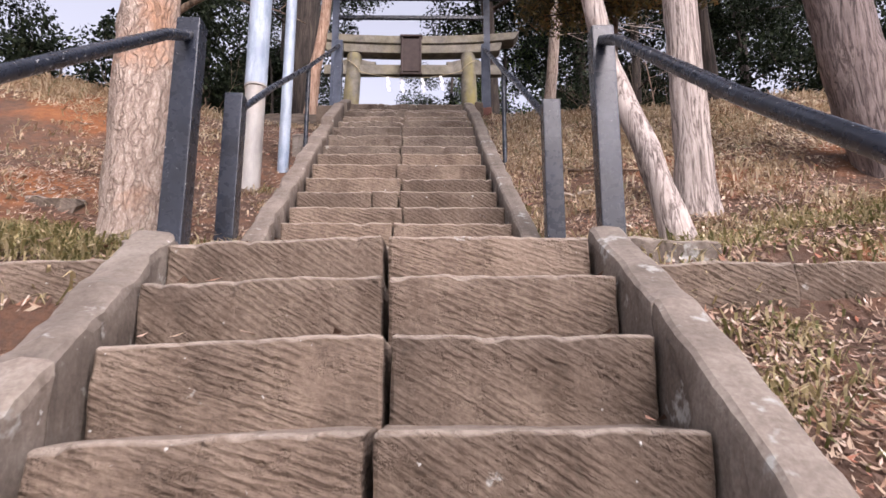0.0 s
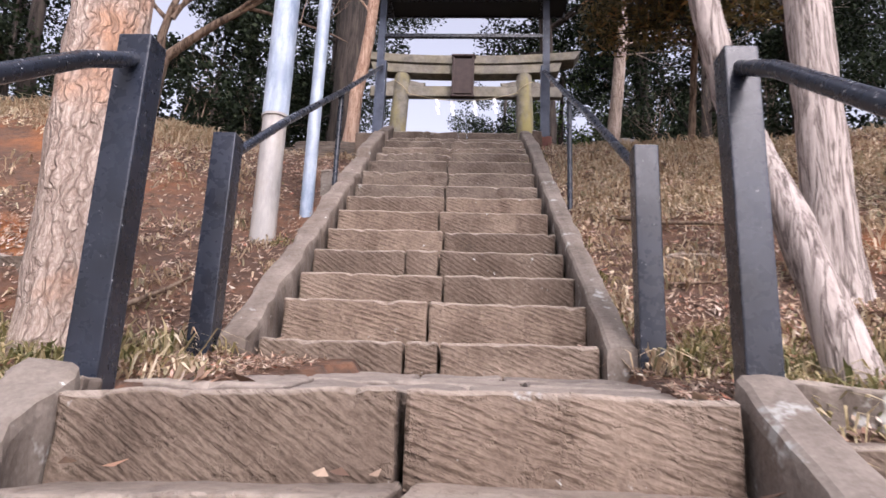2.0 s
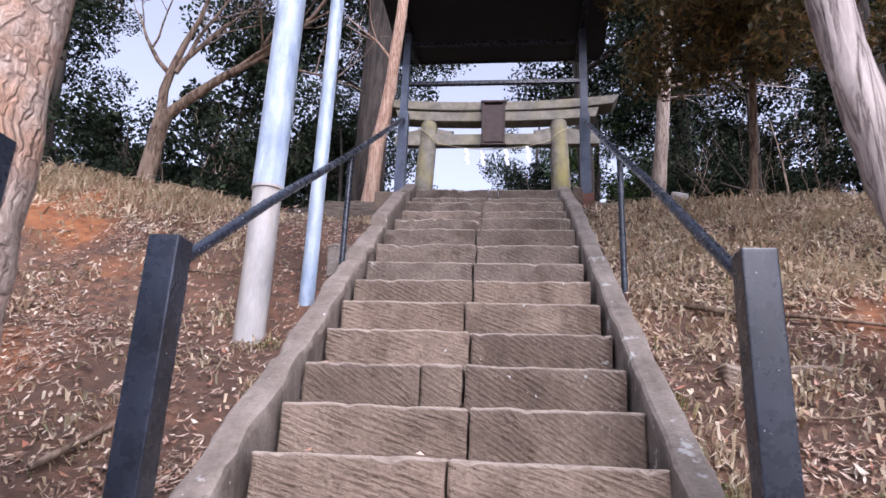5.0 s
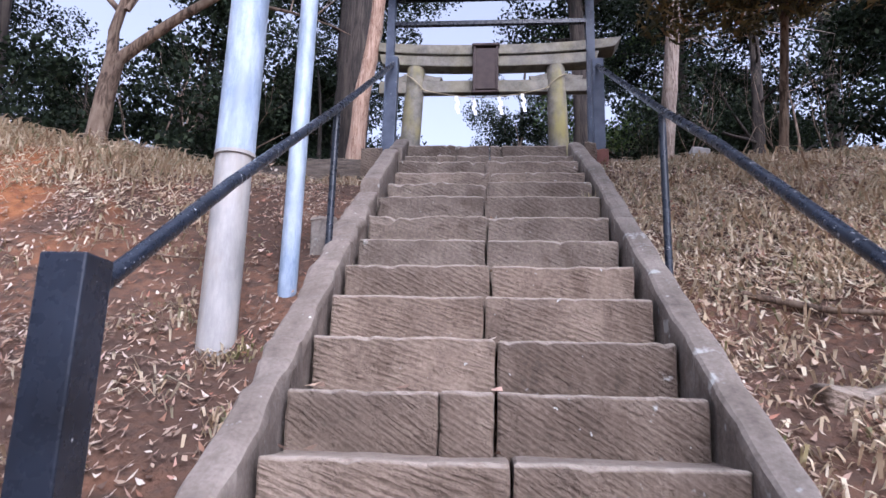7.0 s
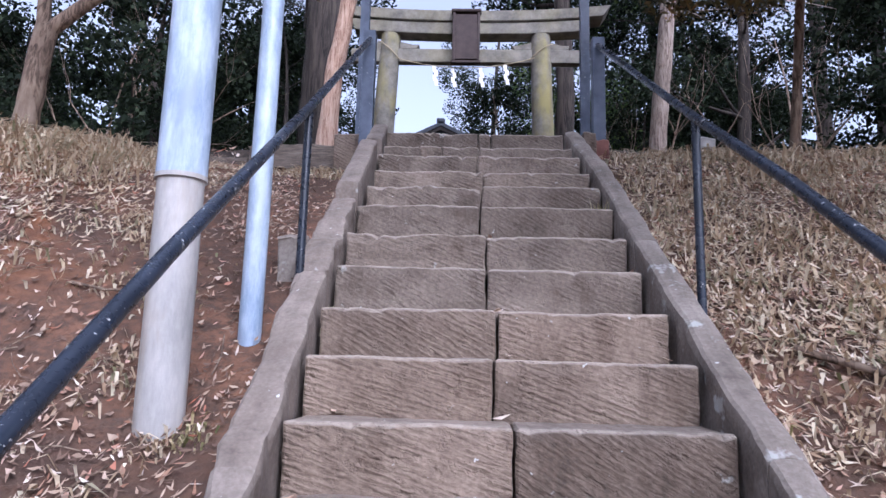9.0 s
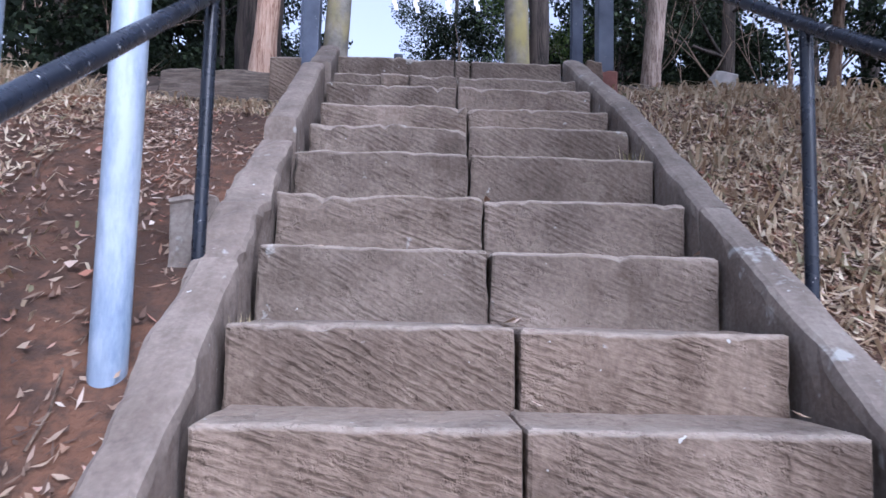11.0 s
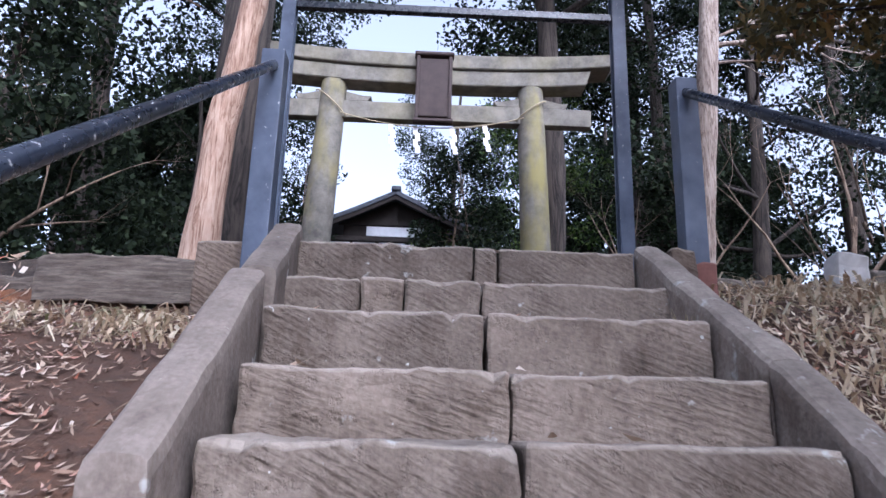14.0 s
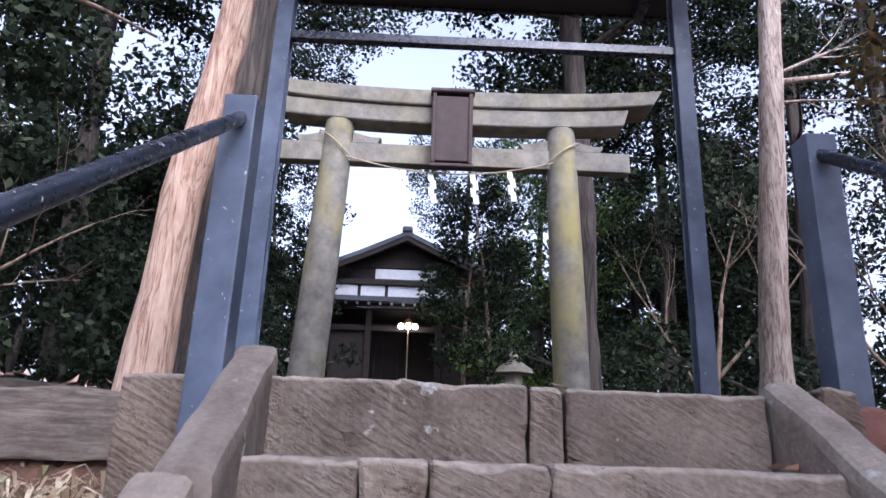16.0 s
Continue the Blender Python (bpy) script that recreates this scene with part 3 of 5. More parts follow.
def handrail(name, label, posts, rails, supports=()):
    root = thing(name, label, "handrail", "handrails")
    for x0, y0, z0, z1, w in posts:
        # the top posts get the steel that has sky reflection in its colour
        post(x0, y0, z0, z1, w, SKYLIT_STEEL if z1 > 6 else STEEL, parent=root)
    for pts, r in rails:
        rail(pts, r, root)
    for x, y, z0, z1 in supports:
        v, f = sweep([(x, y, z0), (x, y, z1)], 0.022, 12)
        raw("support", v, f, STEEL, root, True)
    return root


handrail("handrail", "dark grey painted steel handrail on square posts beside the lower steps", [(-0.74, 2.84, 2.35, 3.65, 0.11), (-0.62, 0.05, 0.5, 1.55, 0.11)], [([(-0.68, 2.92, 3.60), (-0.68, 2.6, 3.42), (-0.68, 1.62, 2.73), (-0.66, 0.1, 1.62), (-0.66, -0.8, 0.95)], 0.026)])
handrail("handrail", "dark grey painted steel handrail on square posts beside the lower steps", [(1.229, 2.962, 2.35, 3.69, 0.11), (1.25, 0.05, 0.5, 1.6, 0.11)], [([(1.28, 3.02, 3.64), (1.28, 2.72, 3.47), (1.28, 1.64, 2.69), (1.28, 1.09, 2.32), (1.28, 0.1, 1.6), (1.28, -0.8, 0.95)], 0.026)])
handrail("handrail", "dark grey painted steel handrail running up to the gate", [(-0.817, 3.818, 2.55, 3.74, 0.11), (-0.96, 8.65, 5.5, 6.87, 0.11)], [([(-0.74, 3.90, 3.66), (-0.76, 4.68, 4.19), (-0.82, 6.3, 5.22), (-0.90, 8.68, 6.80)], 0.024)], [(-0.82, 6.3, 3.9, 5.21)])
handrail("handrail", "dark grey painted steel handrail running up to the gate", [(1.117, 3.816, 2.55, 3.705, 0.11), (1.089, 8.8, 5.5, 6.9, 0.11)], [([(1.14, 3.90, 3.63), (1.13, 5.33, 4.59), (1.135, 6.3, 5.19), (1.14, 8.83, 6.83)], 0.024)], [(1.135, 6.3, 4.0, 5.18)])


# ---- gate frame with its roof ----
def gate_frame():
    root = thing("roofed_gate", "blue-grey steel gate frame with a black sheet roof", "gate")
    for x in (-1.24, 1.29):
        outline = [(-0.05, 10.33), (0.05, 10.33), (0.05, 10.345), (0.008, 10.345), (0.008, 10.415), (0.05, 10.415), (0.05, 10.43), (-0.05, 10.43), (-0.05, 10.415), (-0.008, 10.415), (-0.008, 10.345), (-0.05, 10.345)]
        bm = bmesh.new()
        foot = [bm.verts.new((x + dx, y, 5.8)) for dx, y in outline]
        head = [bm.verts.new((x + dx, y, 9.1)) for dx, y in outline]
        bm.faces.new(foot[::-1]), bm.faces.new(head)
        for i in range(12):
            bm.faces.new((foot[i], foot[(i + 1) % 12], head[(i + 1) % 12], head[i]))
        part("post", bm, SKYLIT_STEEL, root)
    for z in (8.27, 8.92):
        part("crossbar", box(-1.19, 1.24, 10.35, 10.41, z - 0.03, z + 0.03, 0.004), STEEL, root)
    for x in (-1.24, 1.29):
        part("bracket", box(x - 0.04, x + 0.04, 9.45, 11.2, 9.1, 9.18, 0.004), STEEL, root)
    part("soffit", box(-1.5, 1.64, 9.4, 11.25, 9.185, 9.21), ROOF_BLACK, root)
    part("front_fascia", box(-1.53, 1.67, 9.36, 9.395, 9.17, 9.27, 0.004), SKYLIT_STEEL, root)
    part("rear_fascia", box(-1.53, 1.67, 11.255, 11.29, 9.17, 9.27, 0.004), STEEL, root)
    for s in (-1, 1):
        bm = bmesh.new()
        n = 32
        y0, y1, zr, ze = (9.33, 10.33, 9.62, 9.28) if s < 0 else (11.32, 10.33, 9.62, 9.28)
        rows = []
        for i in range(n * 2 + 1):
            x = -1.56 + 3.26 * i / (n * 2)
            dz = 0.012 if i % 2 else 0.0
            rows.append((bm.verts.new((x, y0, ze + dz)), bm.verts.new((x, y1, zr + dz))))
        for (a, b), (c, d) in zip(rows, rows[1:]):
            bm.faces.new((a, c, d, b))
        part("roof_sheet", bm, ROOF_BLACK, root)


gate_frame()


# ---- torii ----
TY = 13.45


def torii():
    root = thing("torii", "weathered stone torii gate with yellow-green moss on its columns", "torii gate")
    for xt, xb in ((-1.315, -1.465), (1.11, 1.20)):
        v, f = sweep([(xb, TY, 5.85), (xb, TY, 5.9), (xt * 0.5 + xb * 0.5, TY, 7.6), (xt, TY, 9.25)], [0.19, 0.185, 0.175, 0.16], 28)
        raw("column", v, f, MOSSY_STONE, root, True)
    part("tie_beam", box(-1.95, 1.85, TY - 0.075, TY + 0.075, 8.775, 9.0, 0.008), TORII_STONE, root)
    for x in (-1.31, 1.11):
        for s in (-1, 1):
            bm = bmesh.new()
            a, b = x + s * 0.15, x + s * 0.46
            pts = [(a, 9.004), (b - s * 0.04, 9.004), (b, 9.07), (a + s * 0.2, 9.07), (a, 9.12)]
            lo = [bm.verts.new((p, TY - 0.07, z)) for p, z in pts]
            hi = [bm.verts.new((p, TY + 0.07, z)) for p, z in pts]
            bm.faces.new(lo), bm.faces.new(hi[::-1])
            for i in range(5):
                bm.faces.new((lo[i], hi[i], hi[(i + 1) % 5], lo[(i + 1) % 5]))
            bmesh.ops.recalc_face_normals(bm, faces=bm.faces[:])
            part("wedge", bm, TORII_STONE, root)

    def lintel(name, half_top, half_bot, z0, z1, rise, depth):
        bm = bmesh.new()
        n, rings = 28, []
        for i in range(n + 1):
            u = i / n * 2 - 1
            lift = rise * abs(u) ** 2.4
            xt, xb = -0.06 + u * half_top, -0.06 + u * half_bot
            rings.append([bm.verts.new(p) for p in ((xb, TY - depth, z0 + lift), (xt, TY - depth * 1.08, z1 + lift), (xt, TY + depth * 1.08, z1 + lift), (xb, TY + depth, z0 + lift))])
        for a, b in zip(rings, rings[1:]):
            for k in range(4):
                bm.faces.new((a[k], b[k], b[(k + 1) % 4], a[(k + 1) % 4]))
        bm.faces.new(rings[0]), bm.faces.new(rings[-1][::-1])
        bmesh.ops.recalc_face_normals(bm, faces=bm.faces[:])
        bmesh.ops.bevel(bm, geom=[e for e in bm.edges if abs((e.verts[0].co - e.verts[1].co).normalized().x) > 0.8], offset=0.01, segments=2, affect="EDGES")
        part(name, bm, TORII_STONE, root)

    lintel("lower_lintel", 1.90, 1.84, 9.225, 9.42, 0.07, 0.15)
    lintel("upper_lintel", 2.27, 2.16, 9.425, 9.60, 0.115, 0.2)
    plaque = part("plaque", box(-0.27, 0.085, TY - 0.29, TY - 0.22, 8.73, 9.49, 0.012, 2), DARK_WOOD, root, "dark brown wooden name plaque")
    for q in (box(-0.31, -0.265, TY - 0.31, TY - 0.2, 8.70, 9.52, 0.008), box(0.08, 0.125, TY - 0.31, TY - 0.2, 8.70, 9.52, 0.008), box(-0.33, 0.145, TY - 0.33, TY - 0.2, 9.521, 9.57, 0.012), box(-0.33, 0.145, TY - 0.31, TY - 0.2, 8.66, 8.699, 0.008)):
        part("plaque_frame", q, DARK_WOOD, plaque)


torii()


def sacred_rope():
    root = thing("straw_rope", "thin straw rope with four white paper streamers hanging from the torii", "rope")
    pts = curve_points((-1.2, TY - 0.2, 8.78), (1.0, TY - 0.2, 8.80), (0, 0, -0.17), 24)
    v, f = sweep(pts, 0.008, 8)
    raw("cord", v, f, ROPE, root, True)
    for x, zt, zb in ((-1.33, 9.14, 8.78), (1.11, 8.80, 9.10)):
        s = 0.2
        loop = [(x + s * math.cos(w), TY + s * math.sin(w), zt * 0.5 + zb * 0.5 + (zb - zt) * 0.5 * math.cos(w)) for w in [2 * math.pi * i / 24 for i in range(25)]]
        v, f = sweep(loop, 0.009, 6, False)
        raw("lashing", v, f, ROPE, root, True)
    for x in (-0.58, -0.29, 0.15, 0.54):
        u = (x + 1.2) / 2.2
        z = 8.785 - 0.68 * u * (1 - u)
        w, h = 0.055, 0.1
        verts, faces = [], []
        for k in range(4):
            ox = x + (0.014 if k % 2 else -0.010) + k * 0.004
            zz = z - k * h * 0.8
            y = TY - 0.2 - 0.006 * k
            o = len(verts)
            verts += [(ox - w / 2, y, zz), (ox + w / 2, y, zz), (ox + w / 2 + 0.012, y - 0.012, zz - h), (ox - w / 2 + 0.012, y - 0.012, zz - h)]
            faces.append((o, o + 1, o + 2, o + 3))
        ob = raw("streamer", verts, faces, PAPER, root)
        m = ob.modifiers.new("thick", "SOLIDIFY")
        m.thickness = 0.002


sacred_rope()


# ---- lamp poles beside the steps ----
def pole(label, x, y, z, r, top, collar=None):
    root = thing("metal_pole", label, "pole", "galvanised poles")
    if collar:
        v, f = sweep([(x, y, z - 0.3), (x, y, collar)], [r, r * 0.97], 28)
        raw("lower_tube", v, f, GALV_OLD, root, True)
        v, f = sweep([(x, y, collar - 0.01), (x, y, top)], [r * 1.06, r * 0.94], 28)
        raw("upper_tube", v, f, GALV, root, True)
        v, f = sweep([(x, y, collar - 0.012), (x, y, collar + 0.006)], r * 1.09, 28)
        raw("band", v, f, GALV_OLD, root, True)
    else:
        v, f = sweep([(x, y, z - 0.3), (x, y, top)], [r, r * 0.95], 24)
        raw("tube", v, f, GALV, root, True)


pole("thick galvanised steel pole with a jointed band on the slope", -1.13, 5.56, 3.64, 0.092, 9.5, 4.63)
pole("slim galvanised steel pole standing on the leafy slope", -0.97, 6.06, 4.0, 0.052, 9.0)


# ---- shrine hall beyond the torii ----
SY, SX = 22.0, -0.95
GLOW = bpy.data.materials.new("lamp_glass")
GLOW.use_nodes = True
gb = GLOW.node_tree.nodes["Principled BSDF"]
gb.inputs["Emission Color"].default_value = (1.0, 0.86, 0.66, 1)
gb.inputs["Emission Strength"].default_value = 9.0


def prism(pts, y0, y1):
    """A flat outline in x and z, pushed from y0 to y1."""
    bm = bmesh.new()
    a = [bm.verts.new((x, y0, z)) for x, z in pts]
    b = [bm.verts.new((x, y1, z)) for x, z in pts]
    bm.faces.new(a), bm.faces.new(b[::-1])
    n = len(pts)
    for i in range(n):
        bm.faces.new((a[i], b[i], b[(i + 1) % n], a[(i + 1) % n]))
    bmesh.ops.recalc_face_normals(bm, faces=bm.faces[:])
    return bm


def shrine():
    root = thing("shrine_hall", "small dark wooden shrine hall with white plaster gable and tiled roof", "shrine")
    part("rear_wall", box(SX - 1.75, SX + 2.05, SY + 1.9, SY + 2.05, 5.9, 9.2), SHRINE_WOOD, root)
    for x in (-1.75, 1.93):
        part("side_wall", box(SX + x, SX + x + 0.12, SY + 0.62, SY + 1.9, 5.9, 9.2), SHRINE_WOOD, root)
    part("floor_deck", box(SX - 1.75, SX + 2.05, SY + 0.4, SY + 1.9, 6.2, 6.35, 0.01), SHRINE_WOOD, root)
    part("porch_ceiling", box(SX - 1.75, SX + 2.05, SY + 0.35, SY + 1.9, 9.1, 9.15), SHRINE_WOOD, root)
    for x in (-1.70, -0.72, 0.92, 1.95):
        part("pillar", box(SX + x - 0.07, SX + x + 0.07, SY + 0.44, SY + 0.58, 5.9, 9.1, 0.01), SHRINE_WOOD, root)
    part("tie_beam", box(SX - 1.8, SX + 2.1, SY + 0.46, SY + 0.56, 8.62, 8.76, 0.01), SHRINE_WOOD, root)
    for a, b in ((-1.6, -0.78), (1.0, 1.86)):
        part("front_panel", box(SX + a, SX + b, SY + 0.6, SY + 0.66, 6.35, 8.6), SHRINE_WOOD, root)
    for k in range(9):
        x = SX - 0.62 + k * 0.185
        part("lattice_bar", box(x - 0.015, x + 0.015, SY + 1.5, SY + 1.53, 6.4, 8.5), SHRINE_WOOD, root)
    for z in (6.9, 7.4, 7.9, 8.4):
        part("lattice_rail", box(SX - 0.66, SX + 0.9, SY + 1.535, SY + 1.56, z - 0.015, z + 0.015), SHRINE_WOOD, root)
    part("eave_beam", box(SX - 2.2, SX + 2.25, SY + 0.1, SY + 0.3, 9.14, 9.22), SHRINE_WOOD, root)
    for i in range(12):
        x = SX - 1.5 + i * 2.9 / 11
        part("rafter_end", box(x - 0.025, x + 0.025, SY - 0.02, SY + 0.1, 9.155, 9.205), WHITE_PLASTER, root)
    for a, b in ((-1.6, -1.02), (-0.94, -0.38), (-0.30, 0.72), (0.80, 1.30), (1.36, 1.62)):
        part("plaster_panel", box(SX + a, SX + b, SY + 0.32, SY + 0.37, 9.38, 9.66), WHITE_PLASTER, root)
    part("panel_backing", box(SX - 1.75, SX + 1.8, SY + 0.375, SY + 0.5, 9.23, 9.80), SHRINE_WOOD, root)
    part("upper_panel", box(SX - 0.62, SX + 0.95, SY + 0.32, SY + 0.37, 9.83, 10.07), WHITE_PLASTER, root)
    part("gable_wall", box(SX - 1.2, SX + 1.4, SY + 0.375, SY + 0.55, 9.805, 10.25), SHRINE_WOOD, root)
    part("gable_beam", box(SX - 1.5, SX + 1.7, SY + 0.24, SY + 0.31, 9.67, 9.79, 0.01), SHRINE_WOOD, root)
    part("lower_eave", prism([(SX - 2.45, 9.20), (SX - 2.45, 9.24), (SX - 1.7, 9.31), (SX + 1.8, 9.31), (SX + 2.5, 9.24), (SX + 2.5, 9.20)], SY - 0.12, SY + 0.30), TILE, root)
    for s in (-1, 1):
        prof = [(0.0, 10.90), (0.5, 10.66), (1.05, 10.40), (1.7, 10.12), (2.25, 9.98)]
        top = [(SX + 0.1 + s * d, z) for d, z in prof]
        low = [(SX + 0.1 + s * d, z - 0.11) for d, z in reversed(prof)]
        part("roof_slope", prism(top + low, SY - 0.15, SY + 4), TILE, root)
        part("barge_board", prism([(x, z - 0.115) for x, z in top] + [(x, z - 0.12) for x, z in low], SY - 0.12, SY - 0.07), SHRINE_WOOD, root)
    part("ridge", box(SX - 0.02, SX + 0.22, SY - 0.2, SY + 4, 10.86, 11.0, 0.03), TILE, root)
    part("gable", prism([(SX - 1.35, 10.10), (SX + 1.55, 10.10), (SX + 0.1, 10.74)], SY + 0.3, SY + 0.4), SHRINE_WOOD, root)
    part("gable_strut", box(SX + 0.06, SX + 0.14, SY + 0.25, SY + 0.295, 10.1, 10.7), SHRINE_WOOD, root)


shrine()


def hall_lamp():
    root = thing("hanging_lamp", "lit pendant lamp with warm glass shades under the shrine eaves", "lamp")
    x, y, z = SX + 0.21, SY + 0.25, 8.72
    v, f = sweep([(x, y, z + 0.1), (x, y, 9.12)], 0.012, 8)
    raw("stem", v, f, DARK_WOOD, root, True)
    v, f = sweep([(x, y, z + 0.06), (x, y, z + 0.16)], [0.11, 0.05], 14)
    raw("canopy", v, f, plain("brass", (150, 116, 70), 0.4, 0.8), root, True)
    for dx in (-0.16, 0.0, 0.16):
        v, f = sweep([(x + dx, y, z - 0.06), (x + dx, y, z - 0.02), (x + dx, y, z + 0.05)], [0.05, 0.07, 0.045], 12)
        raw("glass_shade", v, f, GLOW, root, True)


hall_lamp()
bell = thing("bell_cord", "pale braided bell cord hanging before the shrine doors", "cord")
v, f = sweep([(SX + 0.21, SY + 0.33, 9.1), (SX + 0.22, SY + 0.33, 7.3), (SX + 0.20, SY + 0.33, 6.9)], [0.014, 0.015, 0.022], 10)
raw("cord", v, f, ROPE, bell, True)

box_thing = thing("offering_box", "grey wooden offering box before the shrine doors", "box")
part("body", box(SX - 0.15, SX + 0.5, SY + 0.05, SY + 0.4, 5.95, 6.95, 0.01), OLD_LOG, box_thing)
for k in range(7):
    part("slat", box(SX - 0.13 + k * 0.09, SX - 0.09 + k * 0.09, SY + 0.05, SY + 0.4, 6.952, 6.98), OLD_LOG, box_thing)
for x in (SX - 0.85, SX + 0.95):
    st = thing("signpost", "narrow grey wooden post standing before the shrine", "post", "posts before the hall")
    part("board", box(x - 0.09, x + 0.09, SY - 0.1, SY, 5.95, 7.35, 0.01), OLD_LOG, st)
    part("cap", box(x - 0.11, x + 0.11, SY - 0.12, SY + 0.02, 7.352, 7.40, 0.01), OLD_LOG, st)
bn = thing("white_banner", "thin white banner pole beside the shrine front", "banner")
part("pole", box(SX + 1.22, SX + 1.25, SY - 0.3, SY - 0.27, 5.95, 7.35), WHITE_PLASTER, bn)
part("cloth", box(SX + 1.09, SX + 1.18, SY - 0.29, SY - 0.28, 6.1, 7.2), WHITE_PLASTER, bn)


def stone_lantern(x, y, z, label):
    root = thing("stone_lantern", label, "lantern", "stone lanterns")
    for name, prof in (("base", [(0.34, 0), (0.34, 0.14), (0.22, 0.18)]), ("shaft", [(0.13, 0.18), (0.11, 0.55), (0.14, 0.9)]), ("platform", [(0.15, 0.9), (0.27, 0.98), (0.27, 1.08)]), ("firebox", [(0.18, 1.08), (0.18, 1.4)]), ("cap", [(0.20, 1.4), (0.40, 1.42), (0.36, 1.5), (0.12, 1.66)]), ("finial", [(0.06, 1.66), (0.1, 1.74), (0.02, 1.88)])):
        v, f = sweep([(x, y, z + h) for r, h in prof], [r for r, h in prof], 6 if name in ("firebox", "cap") else 16)
        raw(name, v, f, TORII_STONE, root)


stone_lantern(1.35, 19.5, 5.95, "mossy stone lantern with a broad cap beside the shrine")
stone_lantern(-2.55, 19.5, 5.95, "mossy stone lantern with a broad cap beside the shrine")
hut = thing("small_shrine", "tiny red-roofed side shrine among the trees", "shrine")
part("body", box(-3.5, -2.9, 18.7, 19.3, 5.95, 6.95), SHRINE_WOOD, hut)
part("roof", prism([(-3.75, 6.95), (-3.2, 7.5), (-2.65, 6.95), (-3.2, 7.1)], 18.5, 19.4), plain("dull_red_paint", (104, 52, 44), 0.7), hut)


# ---- trees ----
def leaf_cloud(centres, per, size, seed, spread=0.5, long=1.6):
    """Verts and faces of many small folded leaves round the given centres (centre, radius)."""
    r = np.random.RandomState(seed)
    verts, faces = [], []
    for c, rad in centres:
        n = int(per * rad * rad)
        d = r.normal(size=(n, 3))
        d /= np.linalg.norm(d, axis=1)[:, None]
        p = np.array(c) + d * (rad * r.uniform(0.25, 1.0, (n, 1)) ** 0.6) * np.array((1, 1, 0.75))
        a = r.normal(size=(n, 3))
        a /= np.linalg.norm(a, axis=1)[:, None]
        b = np.cross(a, r.normal(size=(n, 3)))
        b /= np.linalg.norm(b, axis=1)[:, None] + 1e-9
        s = size * r.uniform(0.6, 1.4, (n, 1))
        quad = np.stack((p - a * s * long * 0.5, p + b * s * 0.5, p + a * s * long * 0.5, p - b * s * 0.5), 1).reshape(-1, 3)
        o = len(verts)
        verts += quad.tolist()
        faces += [(o + 4 * i, o + 4 * i + 1, o + 4 * i + 2, o + 4 * i + 3) for i in range(n)]
    return verts, faces


def limb(a, d, length, r0, r, bend=0.25, n=7):
    pts, p, v = [Vector(a)], Vector(a), Vector(d).normalized()
    for i in range(n):
        v = (v + Vector((r.uniform(-1, 1), r.uniform(-1, 1), r.uniform(-0.6, 0.9))) * bend).normalized()
        p = p + v * (length / n)
        pts.append(p)
    return pts, [r0 * (1 - 0.75 * i / n) for i in range(n + 1)]


def forest_tree(label, height, r0, crown_r, crown_z, leaf, bark, seed, size=0.06, per=860, clumps=28):
    """A tall evergreen: trunk, limbs and a ragged crown, standing at the origin."""
    r = random.Random(seed)
    root = thing("tree", label, "tree", "woodland trees")
    top = Vector((r.uniform(-0.6, 0.6), r.uniform(-0.6, 0.6), height))
    pts = curve_points((0, 0, -0.4), top, (r.uniform(-0.3, 0.3), r.uniform(-0.3, 0.3), 0), 12)
    pieces = [sweep(pts, [r0 * (1.25 if i == 0 else 1 - 0.75 * i / 12) for i in range(13)], 12, True, 0.12, 3)]
    centres = []
    for k in range(clumps):
        u = r.uniform(crown_z, 1.0)
        base = pts[min(12, int(u * 12))]
        w = r.uniform(0, 2 * math.pi)
        reach = crown_r * r.uniform(0.45, 1.0) * (1.1 - 0.55 * (u - crown_z) / (1 - crown_z))
        lp, lr = limb(base, (math.cos(w), math.sin(w), r.uniform(0.0, 0.6)), reach, r0 * 0.28 * (1.2 - u), r, 0.22)
        pieces.append(sweep(lp, lr, 6))
        centres.append((lp[-1], crown_r * r.uniform(0.16, 0.28)))
        centres.append((lp[4], crown_r * r.uniform(0.11, 0.2)))
    v, f = join(pieces)
    raw("trunk", v, f, bark, root, True)
    v, f = leaf_cloud(centres, per, size, seed)
    raw("crown", v, f, leaf, root)
    return root


def trunk_only(label, pts, radii, bark, sides=20, wob=0.16, freq=5, crown=None, seed=1):
    """A near tree: its trunk and, with crown = (radius, leaves), limbs and leaves above it."""
    root = thing("tree", label, "tree")
    v, f = sweep(pts, radii, sides, True, wob, freq)
    raw("trunk", v, f, bark, root, True)
    if crown:
        r = random.Random(seed)
        out, cl = [], []
        for k in range(16):
            a = pts[r.randint(len(pts) - 7, len(pts) - 1)]
            w = k * 2.4
            lp, lr = limb(a, (math.cos(w), math.sin(w), r.uniform(0.1, 0.7)), crown[0] * r.uniform(0.6, 1.0), 0.05, r, 0.15)
            out.append(sweep(lp, lr, 6))
            cl += [(lp[-1], crown[0] * 0.3), (lp[4], crown[0] * 0.24)]
        v, f = join(out)
        raw("limb", v, f, bark, root, True)
        v, f = leaf_cloud(cl, 1100, 0.06, seed)
        raw("crown", v, f, crown[1], root)
    return root


def dense(pts, n=24):
    out = []
    pts = [Vector(p) for p in pts]
    for i in range(n + 1):
        u = i / n * (len(pts) - 1)
        k = min(int(u), len(pts) - 2)
        out.append(pts[k].lerp(pts[k + 1], u - k))
    return out


